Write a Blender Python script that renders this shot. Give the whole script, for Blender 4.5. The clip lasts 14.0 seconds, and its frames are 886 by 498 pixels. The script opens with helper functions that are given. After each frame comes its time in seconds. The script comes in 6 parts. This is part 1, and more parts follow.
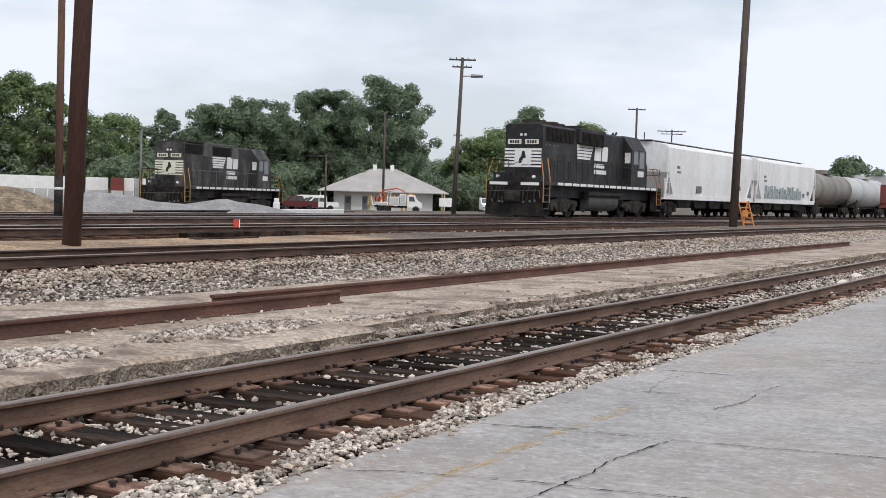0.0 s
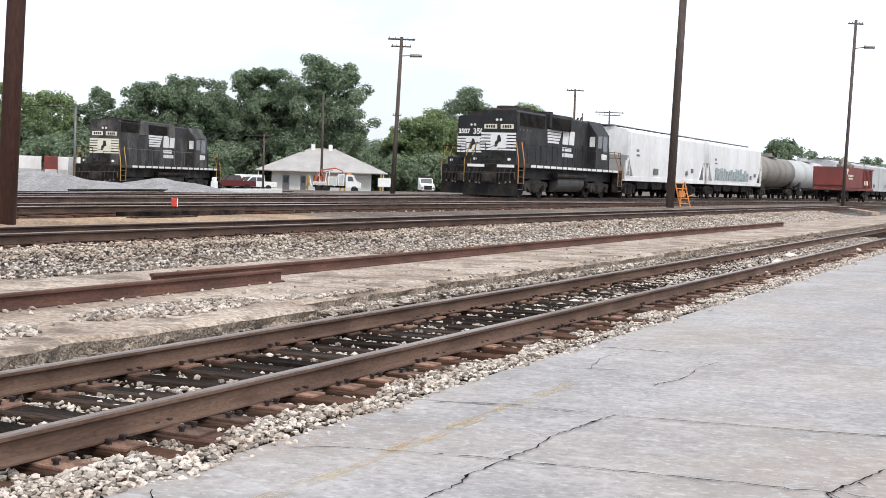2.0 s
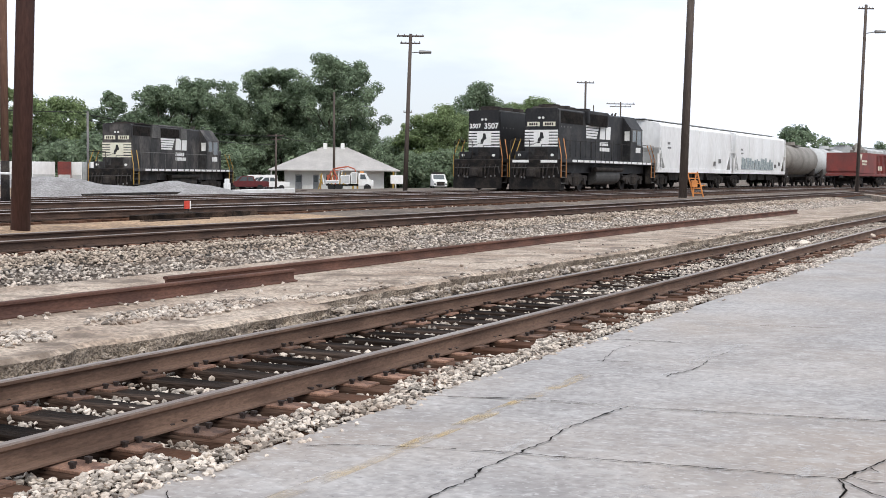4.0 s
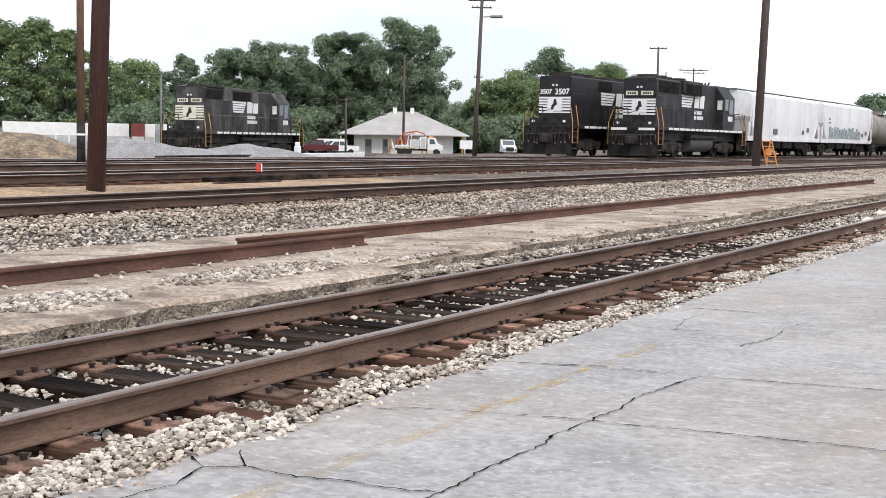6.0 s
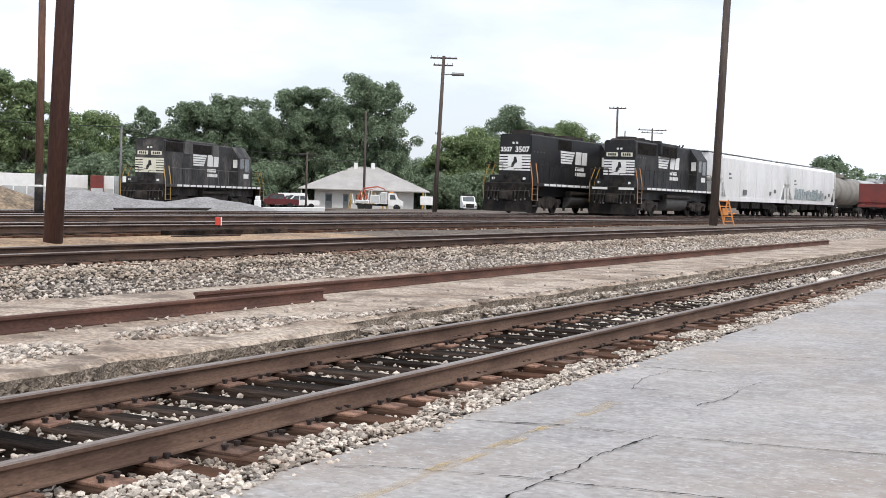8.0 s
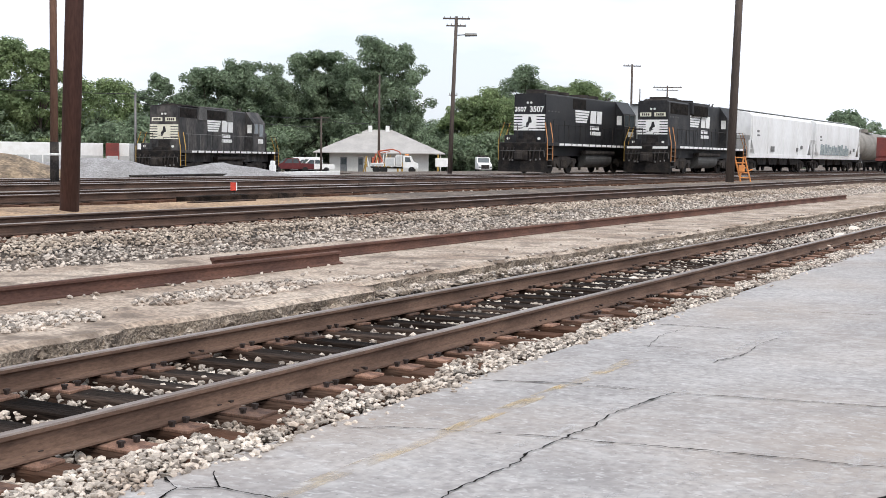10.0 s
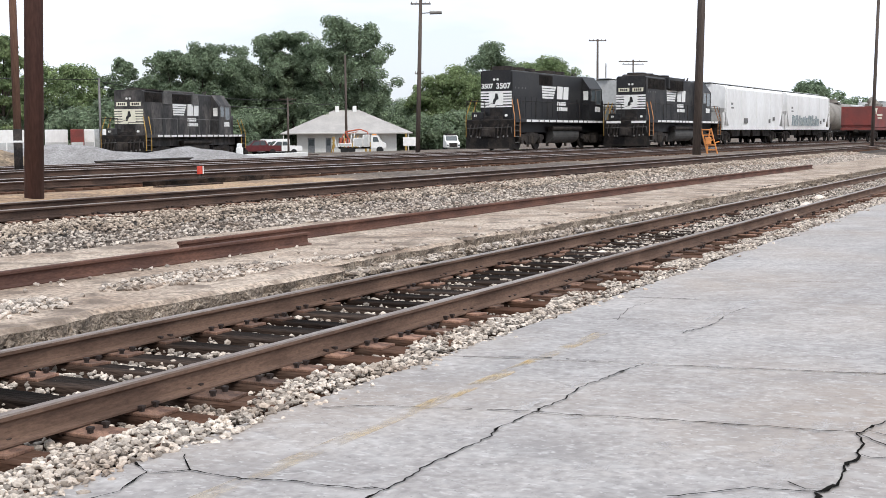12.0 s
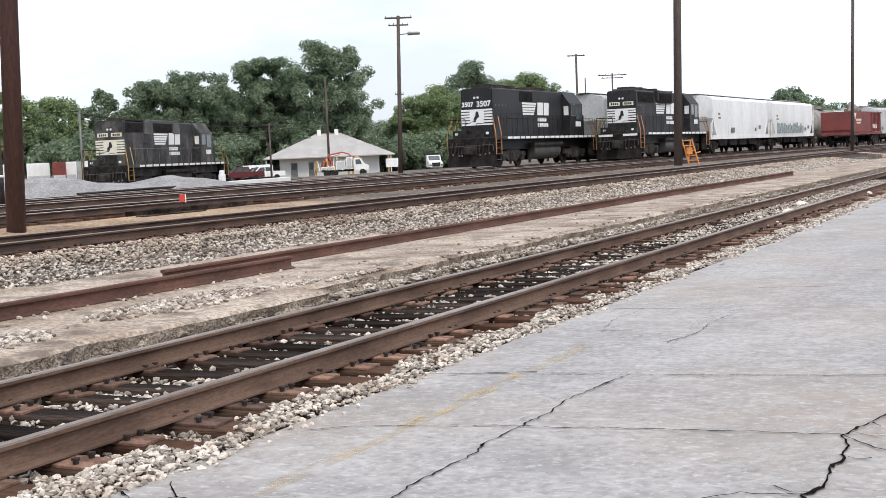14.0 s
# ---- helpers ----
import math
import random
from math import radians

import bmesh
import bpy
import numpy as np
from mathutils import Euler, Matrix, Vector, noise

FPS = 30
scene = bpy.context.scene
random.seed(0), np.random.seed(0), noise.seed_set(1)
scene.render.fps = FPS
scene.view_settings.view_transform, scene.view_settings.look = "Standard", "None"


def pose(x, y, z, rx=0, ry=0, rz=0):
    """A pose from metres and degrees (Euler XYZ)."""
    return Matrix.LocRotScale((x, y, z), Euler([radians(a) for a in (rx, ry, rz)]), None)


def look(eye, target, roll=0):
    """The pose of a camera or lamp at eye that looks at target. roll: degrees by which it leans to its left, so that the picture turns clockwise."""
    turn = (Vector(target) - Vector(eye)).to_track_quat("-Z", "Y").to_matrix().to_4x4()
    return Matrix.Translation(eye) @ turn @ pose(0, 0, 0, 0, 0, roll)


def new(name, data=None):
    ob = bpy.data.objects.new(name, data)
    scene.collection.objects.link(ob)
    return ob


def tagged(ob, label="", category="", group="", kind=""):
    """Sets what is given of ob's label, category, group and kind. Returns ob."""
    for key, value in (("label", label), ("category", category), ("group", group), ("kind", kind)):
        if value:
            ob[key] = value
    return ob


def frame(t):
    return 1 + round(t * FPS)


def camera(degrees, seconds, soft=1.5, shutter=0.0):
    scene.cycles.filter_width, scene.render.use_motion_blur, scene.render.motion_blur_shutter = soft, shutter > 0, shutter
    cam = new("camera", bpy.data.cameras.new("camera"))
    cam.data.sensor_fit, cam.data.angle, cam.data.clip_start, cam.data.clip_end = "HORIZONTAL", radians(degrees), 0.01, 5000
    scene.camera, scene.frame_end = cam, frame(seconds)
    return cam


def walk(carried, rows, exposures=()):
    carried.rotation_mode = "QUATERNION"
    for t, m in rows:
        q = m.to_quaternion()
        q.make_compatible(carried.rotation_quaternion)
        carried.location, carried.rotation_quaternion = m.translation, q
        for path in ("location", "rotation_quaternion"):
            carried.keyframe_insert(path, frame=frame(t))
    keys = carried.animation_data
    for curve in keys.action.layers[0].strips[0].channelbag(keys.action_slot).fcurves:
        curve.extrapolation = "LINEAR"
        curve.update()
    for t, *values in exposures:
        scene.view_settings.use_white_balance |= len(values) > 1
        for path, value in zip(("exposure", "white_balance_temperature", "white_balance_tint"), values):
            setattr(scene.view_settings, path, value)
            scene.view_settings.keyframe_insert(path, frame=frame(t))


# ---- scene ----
EYE = (0.0, 0.0, 1.605)
# seconds, sway of the eye, yaw, pitch, roll
PATH = [
    (0.0, 0.048, 0.027, 0.025, -61.06, -2.41, 1.75),
    (0.5, 0.048, 0.029, 0.011, -61.05, -4.19, 1.62),
    (1.0, 0.033, 0.029, 0.006, -62.02, -4.64, 1.98),
    (1.5, 0.014, 0.033, 0.005, -63.17, -4.84, 2.21),
    (2.0, 0.008, 0.051, 0.004, -63.91, -3.22, 1.95),
    (2.2, -0.004, 0.019, 0.012, -63.97, -2.90, 1.92),
    (4.3, -0.011, -0.002, 0.011, -63.00, -3.63, 0.29),
    (4.5, -0.008, -0.004, 0.006, -62.45, -3.88, 0.47),
    (5.0, -0.000, 0.002, 0.004, -60.93, -4.73, 0.33),
    (5.5, 0.009, 0.025, -0.002, -59.92, -5.36, 0.88),
    (6.0, 0.006, 0.046, 0.003, -60.16, -5.05, 1.10),
    (6.5, -0.012, 0.043, 0.009, -60.95, -3.58, 1.72),
    (7.0, -0.007, 0.047, 0.020, -61.41, -2.40, 2.42),
    (7.5, -0.010, 0.040, 0.023, -62.11, -2.33, 1.99),
    (8.0, -0.010, 0.035, 0.017, -61.95, -2.46, 1.84),
    (8.2, 0.000, 0.027, 0.020, -61.00, -2.83, 1.93),
    (10.3, 0.002, 0.025, 0.010, -61.52, -4.43, 0.61),
    (10.5, 0.005, 0.020, 0.012, -61.96, -4.42, 0.47),
    (11.0, 0.011, 0.006, 0.012, -63.01, -5.44, 0.15),
    (11.5, 0.010, 0.004, 0.000, -62.48, -6.08, 0.10),
    (12.0, 0.016, 0.008, 0.000, -62.60, -5.19, -0.45),
    (12.5, 0.016, 0.002, -0.001, -62.84, -3.10, -1.18),
    (13.0, 0.024, -0.009, -0.005, -63.22, -4.06, -1.61),
    (13.5, 0.019, -0.028, -0.011, -63.73, -4.32, -1.63),
    (14.0, 0.019, -0.033, -0.012, -63.24, -4.31, -2.48),
]

EXPOSURES = [(0.0, -0.10), (0.5, 0.09), (1.5, 0.36), (2.2, 0.36), (4.3, 0.15), (5.0, 0.06), (5.5, 0.16), (6.5, 0.40), (7.2, 0.32), (8.0, 0.22), (10.5, 0.30), (14.0, 0.28)]


def held(dx, dy, dz, yaw, pitch, roll):
    """The pose of a camera held at the eye, by yaw, pitch and roll."""
    where = Matrix.Translation((EYE[0] + dx, EYE[1] + dy, EYE[2] + dz))
    return where @ pose(0, 0, 0, 0, 0, yaw) @ pose(0, 0, 0, 90 + pitch) @ pose(0, 0, 0, 0, 0, roll)


cam = camera(39.0, 14.0, soft=0.6)

# ---- world and sun ----
scene.view_settings.exposure = 0.0
world = bpy.data.worlds.new("overcast_sky")
scene.world = world
world.use_nodes = True
wn, wl = world.node_tree.nodes, world.node_tree.links
wn.clear()
w_out, w_bg = wn.new("ShaderNodeOutputWorld"), wn.new("ShaderNodeBackground")
sky = wn.new("ShaderNodeTexSky")
sky.sky_type, sky.sun_disc = "NISHITA", False
sky.sun_elevation, sky.sun_rotation = radians(49), radians(220)
sky.dust_density, sky.air_density = 2.0, 1.0
w_co, w_map = wn.new("ShaderNodeTexCoord"), wn.new("ShaderNodeMapping")
w_map.inputs["Scale"].default_value = (1.0, 1.0, 3.2)
w_noise, w_ramp, w_mix = wn.new("ShaderNodeTexNoise"), wn.new("ShaderNodeValToRGB"), wn.new("ShaderNodeMix")
w_noise.inputs["Scale"].default_value, w_noise.inputs["Detail"].default_value = 3.4, 6.0
w_ramp.color_ramp.elements[0].position, w_ramp.color_ramp.elements[1].position = 0.40, 0.56
w_ramp.color_ramp.elements[0].color = (0.62, 0.62, 0.62, 1)
w_mix.data_type = "RGBA"
w_mix.inputs[7].default_value = (9.4, 10.0, 11.1, 1)
wl.new(w_co.outputs["Generated"], w_map.inputs[0])
wl.new(w_map.outputs[0], w_noise.inputs["Vector"])
wl.new(w_noise.outputs["Fac"], w_ramp.inputs[0])
wl.new(w_ramp.outputs[0], w_mix.inputs[0])
wl.new(sky.outputs[0], w_mix.inputs[6])
wl.new(w_mix.outputs[2], w_bg.inputs["Color"])
w_bg.inputs["Strength"].default_value = 0.1
wl.new(w_bg.outputs[0], w_out.inputs["Surface"])
sun = new("sun", bpy.data.lights.new("sun", "SUN"))
sun.data.energy, sun.data.angle, sun.data.color = 1.65, radians(14), (1.0, 0.95, 0.88)
sun.matrix_basis = look((0, 0, 60), (34, 40, 0))


# ---- materials ----
def material(name, base, rough=0.8, metal=0.0, second=None, scale=3.0, amount=0.5, fine=40.0, fine_amount=0.25,
             bump=0.3, depth=0.01, lo=0.4, hi=0.6, island=0.0, per_object=0.0, stretch=(1, 1, 1), spec=0.5):
    """A worn surface: two colours mixed by a coarse noise, a fine grain over it, and relief from the grain."""
    m = bpy.data.materials.new(name)
    m.use_nodes = True
    n, l = m.node_tree.nodes, m.node_tree.links
    b = n["Principled BSDF"]
    b.inputs["Roughness"].default_value, b.inputs["Metallic"].default_value = rough, metal
    b.inputs["Specular IOR Level"].default_value = spec
    co, mp = n.new("ShaderNodeTexCoord"), n.new("ShaderNodeMapping")
    mp.inputs["Scale"].default_value = stretch
    l.new(co.outputs["Object"], mp.inputs[0])
    big, small = n.new("ShaderNodeTexNoise"), n.new("ShaderNodeTexNoise")
    big.inputs["Scale"].default_value, big.inputs["Detail"].default_value = scale, 5
    small.inputs["Scale"].default_value, small.inputs["Detail"].default_value = fine, 4
    for t in (big, small):
        l.new(mp.outputs[0], t.inputs["Vector"])
    ramp = n.new("ShaderNodeMapRange")
    ramp.inputs["From Min"].default_value, ramp.inputs["From Max"].default_value = lo, hi
    ramp.inputs["To Max"].default_value = amount
    l.new(big.outputs["Fac"], ramp.inputs["Value"])
    mix = n.new("ShaderNodeMix")
    mix.data_type = "RGBA"
    second = second or tuple(c * 0.6 for c in base)
    mix.inputs[6].default_value, mix.inputs[7].default_value = (*base, 1), (*second, 1)
    l.new(ramp.outputs[0], mix.inputs[0])
    grain = n.new("ShaderNodeMapRange")
    grain.inputs["From Min"].default_value, grain.inputs["From Max"].default_value = 0.3, 0.7
    grain.inputs["To Min"].default_value, grain.inputs["To Max"].default_value = 1 - fine_amount, 1 + fine_amount
    l.new(small.outputs["Fac"], grain.inputs["Value"])
    value = grain.outputs[0]
    for kind, span in (("island", island), ("object", per_object)):
        if span:
            src = n.new("ShaderNodeNewGeometry" if kind == "island" else "ShaderNodeObjectInfo")
            vary, times = n.new("ShaderNodeMapRange"), n.new("ShaderNodeMath")
            vary.inputs["To Min"].default_value, vary.inputs["To Max"].default_value = 1 - span, 1 + span
            l.new(src.outputs["Random Per Island" if kind == "island" else "Random"], vary.inputs["Value"])
            times.operation = "MULTIPLY"
            l.new(vary.outputs[0], times.inputs[0])
            l.new(value, times.inputs[1])
            value = times.outputs[0]
    tone = n.new("ShaderNodeVectorMath")
    tone.operation = "SCALE"
    l.new(mix.outputs[2], tone.inputs[0])
    l.new(value, tone.inputs["Scale"])
    l.new(tone.outputs[0], b.inputs["Base Color"])
    if bump:
        bp = n.new("ShaderNodeBump")
        bp.inputs["Strength"].default_value, bp.inputs["Distance"].default_value = bump, depth
        l.new(small.outputs["Fac"], bp.inputs["Height"])
        l.new(bp.outputs[0], b.inputs["Normal"])
    return m


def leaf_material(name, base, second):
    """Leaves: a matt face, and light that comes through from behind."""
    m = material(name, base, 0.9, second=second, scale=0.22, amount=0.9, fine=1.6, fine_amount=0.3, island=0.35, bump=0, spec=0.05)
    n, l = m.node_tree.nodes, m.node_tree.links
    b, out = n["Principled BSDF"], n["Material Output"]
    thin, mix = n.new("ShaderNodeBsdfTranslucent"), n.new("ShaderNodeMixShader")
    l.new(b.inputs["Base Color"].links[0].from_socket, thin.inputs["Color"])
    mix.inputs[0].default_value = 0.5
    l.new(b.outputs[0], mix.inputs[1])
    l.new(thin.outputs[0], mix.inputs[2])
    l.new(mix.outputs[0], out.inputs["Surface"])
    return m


def paving_material():
    """Worn concrete: broad stains, brown dust, pale scuffs drawn along one way, and pits."""
    m = material("worn_concrete_paving", (0.385, 0.358, 0.342), 0.62, second=(0.275, 0.254, 0.245), scale=0.7, amount=0.9, fine=16, fine_amount=0.24, bump=0.3, depth=0.006, lo=0.36, hi=0.66)
    n, l = m.node_tree.nodes, m.node_tree.links
    b = n["Principled BSDF"]
    co = n.new("ShaderNodeTexCoord")
    under = b.inputs["Base Color"].links[0].from_socket

    def layer(base, stretch, scale, lo, hi, amount, colour, detail=6):
        mp, tx, mr, mx = n.new("ShaderNodeMapping"), n.new("ShaderNodeTexNoise"), n.new("ShaderNodeMapRange"), n.new("ShaderNodeMix")
        mp.inputs["Scale"].default_value = stretch
        mp.inputs["Rotation"].default_value = (0, 0, radians(28))
        tx.inputs["Scale"].default_value, tx.inputs["Detail"].default_value = scale, detail
        mr.inputs["From Min"].default_value, mr.inputs["From Max"].default_value, mr.inputs["To Max"].default_value = lo, hi, amount
        mx.data_type = "RGBA"
        mx.inputs[7].default_value = (*colour, 1)
        l.new(co.outputs["Object"], mp.inputs[0])
        l.new(mp.outputs[0], tx.inputs["Vector"])
        l.new(tx.outputs["Fac"], mr.inputs["Value"])
        l.new(mr.outputs[0], mx.inputs[0])
        l.new(base, mx.inputs[6])
        return mx.outputs[2]

    c = layer(under, (1, 1, 1), 0.35, 0.44, 0.66, 0.75, (0.34, 0.275, 0.225))
    c = layer(c, (1, 1, 1), 1.4, 0.50, 0.70, 0.55, (0.235, 0.222, 0.218), 9)
    c = layer(c, (1.35, 0.85, 1), 4.2, 0.50, 0.70, 0.42, (0.53, 0.515, 0.505), 13)
    c = layer(c, (1.6, 0.8, 1), 11.0, 0.58, 0.70, 0.55, (0.58, 0.565, 0.555), 8)
    c = layer(c, (1.3, 0.8, 1), 9.0, 0.58, 0.70, 0.55, (0.20, 0.185, 0.18), 8)
    c = layer(c, (1.2, 0.85, 1), 24.0, 0.60, 0.68, 0.5, (0.60, 0.585, 0.575), 3)
    c = layer(c, (1, 1, 1), 38.0, 0.66, 0.72, 0.7, (0.16, 0.15, 0.145), 2)
    l.new(c, b.inputs["Base Color"])
    return m


def slab_material():
    """Old yard concrete: tan, with black dirt, brown rust stains and pale worn patches."""
    m = material("weathered_concrete_slab", (0.47, 0.385, 0.31), 0.9, second=(0.30, 0.225, 0.17), scale=0.9, amount=0.95, fine=24, fine_amount=0.5, bump=0.7, depth=0.025, lo=0.38, hi=0.62)
    n, l = m.node_tree.nodes, m.node_tree.links
    b = n["Principled BSDF"]
    co, tx, mr, mx = n.new("ShaderNodeTexCoord"), n.new("ShaderNodeTexNoise"), n.new("ShaderNodeMapRange"), n.new("ShaderNodeMix")
    tx.inputs["Scale"].default_value, tx.inputs["Detail"].default_value = 2.3, 10
    mr.inputs["From Min"].default_value, mr.inputs["From Max"].default_value, mr.inputs["To Max"].default_value = 0.50, 0.66, 0.85
    mx.data_type = "RGBA"
    mx.inputs[7].default_value = (0.15, 0.112, 0.085, 1)
    under = b.inputs["Base Color"].links[0].from_socket
    l.new(co.outputs["Object"], tx.inputs["Vector"])
    l.new(tx.outputs["Fac"], mr.inputs["Value"])
    l.new(mr.outputs[0], mx.inputs[0])
    l.new(under, mx.inputs[6])
    l.new(mx.outputs[2], b.inputs["Base Color"])
    return m


def line_material(name, base, second, lo, hi, most):
    """A thin worn coat, gone to nothing in most places."""
    m = material(name, base, 0.8, second=second, scale=6, amount=1.0, fine=40, fine_amount=0.15, bump=0.1)
    n, l = m.node_tree.nodes, m.node_tree.links
    co, mp, tx, mr = n.new("ShaderNodeTexCoord"), n.new("ShaderNodeMapping"), n.new("ShaderNodeTexNoise"), n.new("ShaderNodeMapRange")
    mp.inputs["Scale"].default_value = (0.9, 2.6, 1)
    tx.inputs["Scale"].default_value, tx.inputs["Detail"].default_value = 3.2, 9
    mr.inputs["From Min"].default_value, mr.inputs["From Max"].default_value, mr.inputs["To Max"].default_value = lo, hi, most
    l.new(co.outputs["Object"], mp.inputs[0])
    l.new(mp.outputs[0], tx.inputs["Vector"])
    l.new(tx.outputs["Fac"], mr.inputs["Value"])
    l.new(mr.outputs[0], n["Principled BSDF"].inputs["Alpha"])
    return m


def tie_material():
    """Creosoted timber, oily black in the middle and stained with rust towards its ends."""
    m = material("creosoted_timber", (0.013, 0.011, 0.010), 0.9, second=(0.072, 0.050, 0.039), scale=3, amount=0.8, fine=45, fine_amount=0.5, per_object=0.6, stretch=(1, 0.12, 1), bump=0.7, depth=0.02, spec=0.05)
    n, l = m.node_tree.nodes, m.node_tree.links
    b = n["Principled BSDF"]
    under = b.inputs["Base Color"].links[0].from_socket
    co, sep, ab, mr, mx = n.new("ShaderNodeTexCoord"), n.new("ShaderNodeSeparateXYZ"), n.new("ShaderNodeMath"), n.new("ShaderNodeMapRange"), n.new("ShaderNodeMix")
    tx, mul = n.new("ShaderNodeTexNoise"), n.new("ShaderNodeMath")
    tx.inputs["Scale"].default_value = 9
    ab.operation, mul.operation = "ABSOLUTE", "MULTIPLY"
    mr.inputs["From Min"].default_value, mr.inputs["From Max"].default_value, mr.inputs["To Max"].default_value = 0.50, 1.25, 1.0
    mx.data_type = "RGBA"
    mx.inputs[7].default_value = (0.165, 0.082, 0.052, 1)
    l.new(co.outputs["Object"], sep.inputs[0])
    l.new(co.outputs["Object"], tx.inputs["Vector"])
    l.new(sep.outputs["Y"], ab.inputs[0])
    l.new(ab.outputs[0], mr.inputs["Value"])
    l.new(mr.outputs[0], mul.inputs[0])
    l.new(tx.outputs["Fac"], mul.inputs[1])
    l.new(mul.outputs[0], mx.inputs[0])
    l.new(under, mx.inputs[6])
    l.new(mx.outputs[2], b.inputs["Base Color"])
    return m


M_CONCRETE = paving_material()
M_YELLOW = line_material("faded_yellow_paint", (0.66, 0.46, 0.17), (0.52, 0.42, 0.28), 0.42, 0.74, 0.46)
M_SPALL = line_material("pale_spalled_concrete", (0.62, 0.60, 0.585), (0.50, 0.485, 0.475), 0.46, 0.70, 0.45)
M_TIE = tie_material()
M_SLAB = slab_material()
# Broken, stained aggregate; the slab face's shade is mixed into this darker colour.
M_FACE = material("shaded_broken_aggregate", (0.24, 0.195, 0.155), 1.0, second=(0.45, 0.375, 0.30), scale=5, amount=0.85, fine=40, fine_amount=0.5, bump=1.0, depth=0.04, lo=0.42, hi=0.64)
M_BLACK_WORN = material("worn_grey_black_paint", (0.036, 0.035, 0.036), 0.7, second=(0.15, 0.135, 0.125), scale=1.2, amount=0.85, fine=7, fine_amount=0.4, bump=0.05, spec=0.35, lo=0.45, hi=0.72, stretch=(1, 1, 0.5))
M_JOINT = material("joint_dirt", (0.045, 0.040, 0.036), 1.0, bump=0, spec=0.0)
M_CRACK = material("crack_dirt", (0.016, 0.015, 0.014), 1.0, bump=0, spec=0.0)
M_STONE = material("pale_ballast_stone", (0.49, 0.43, 0.372), 0.9, second=(0.23, 0.165, 0.12), scale=1.6, amount=0.7, fine=60, island=0.6, bump=0.2, lo=0.45, hi=0.7)
M_STONE_GREY = material("grey_brown_ballast_stone", (0.44, 0.385, 0.335), 0.9, second=(0.22, 0.16, 0.12), scale=1.6, amount=0.75, fine=60, island=0.6, bump=0.2, lo=0.45, hi=0.7)
M_STONE_DIRTY = material("brown_ballast_stone", (0.46, 0.385, 0.315), 0.95, second=(0.20, 0.145, 0.105), scale=0.7, amount=0.8, fine=60, island=0.5, bump=0.2, lo=0.4, hi=0.65)
M_RAIL = material("rusty_rail_side", (0.152, 0.095, 0.069), 0.85, second=(0.092, 0.056, 0.041), scale=5, amount=0.9, fine=70, fine_amount=0.22, stretch=(0.3, 1, 1), spec=0.25)
M_RAIL_DARK = material("dark_oily_rail_side", (0.105, 0.066, 0.050), 0.85, second=(0.055, 0.037, 0.030), scale=5, amount=0.9, fine=70, fine_amount=0.22, stretch=(0.3, 1, 1), spec=0.2)
M_RAIL_RED = material("red_rusted_old_rail", (0.145, 0.074, 0.054), 0.85, second=(0.085, 0.045, 0.036), scale=4, amount=0.9, fine=60, fine_amount=0.25, stretch=(0.3, 1, 1), spec=0.25)
M_RAIL_TOP = material("polished_rail_head", (0.31, 0.26, 0.23), 0.42, 0.6, second=(0.18, 0.125, 0.095), scale=3, amount=0.9, fine=80, stretch=(0.12, 1, 1), bump=0.1)
M_RAIL_PALE = material("pale_worn_rail_head", (0.46, 0.42, 0.40), 0.5, 0.3, second=(0.28, 0.24, 0.22), scale=3, amount=0.8, fine=80, stretch=(0.12, 1, 1), bump=0.1)
M_PLATE = material("rusty_tie_plate", (0.235, 0.132, 0.090), 0.9, second=(0.105, 0.056, 0.040), scale=9, amount=0.95, fine=70, fine_amount=0.4, per_object=0.6)
M_SPIKE = material("dark_spike_iron", (0.035, 0.022, 0.018), 0.8, fine=90)
M_GROUND = material("yard_dirt_and_cinders", (0.105, 0.082, 0.066), 1.0, second=(0.20, 0.155, 0.115), scale=0.25, amount=0.9, fine=7, fine_amount=0.6, bump=0.8, depth=0.06, lo=0.45, hi=0.66)
# Bed colour darkened to carry the deep shade under rails and between ties.
M_BED = material("shade_darkened_bed_fines", (0.050, 0.037, 0.028), 1.0, second=(0.018, 0.014, 0.011), scale=2, amount=0.9, fine=30, fine_amount=0.5, bump=0.7, depth=0.03)
M_HEAP = material("straw_brown_dirt", (0.30, 0.225, 0.150), 1.0, second=(0.15, 0.115, 0.085), scale=2.5, amount=0.9, fine=9, fine_amount=0.5, bump=0.8, depth=0.08)
M_SAND = material("tan_dirt", (0.42, 0.285, 0.175), 1.0, second=(0.22, 0.15, 0.10), scale=0.8, amount=0.9, fine=12, fine_amount=0.5, bump=0.7, depth=0.05)
M_GRAVEL = material("grey_gravel_heap", (0.33, 0.32, 0.32), 1.0, second=(0.24, 0.23, 0.225), scale=1.5, amount=0.8, fine=14, fine_amount=0.35, bump=0.9, depth=0.06)
M_POLE_RUST = material("rust_brown_pole_paint", (0.085, 0.040, 0.032), 0.8, second=(0.055, 0.030, 0.027), scale=2, amount=0.8, fine=30, stretch=(1, 1, 0.2))
M_POLE = material("weathered_pole_timber", (0.10, 0.078, 0.066), 0.9, second=(0.065, 0.05, 0.044), scale=3, amount=0.8, fine=30, fine_amount=0.3, stretch=(1, 1, 0.1))
M_BLACK = material("glossy_black_paint", (0.013, 0.013, 0.015), 0.5, second=(0.025, 0.024, 0.024), scale=0.9, amount=0.7, fine=8, fine_amount=0.3, bump=0.04, spec=0.35)
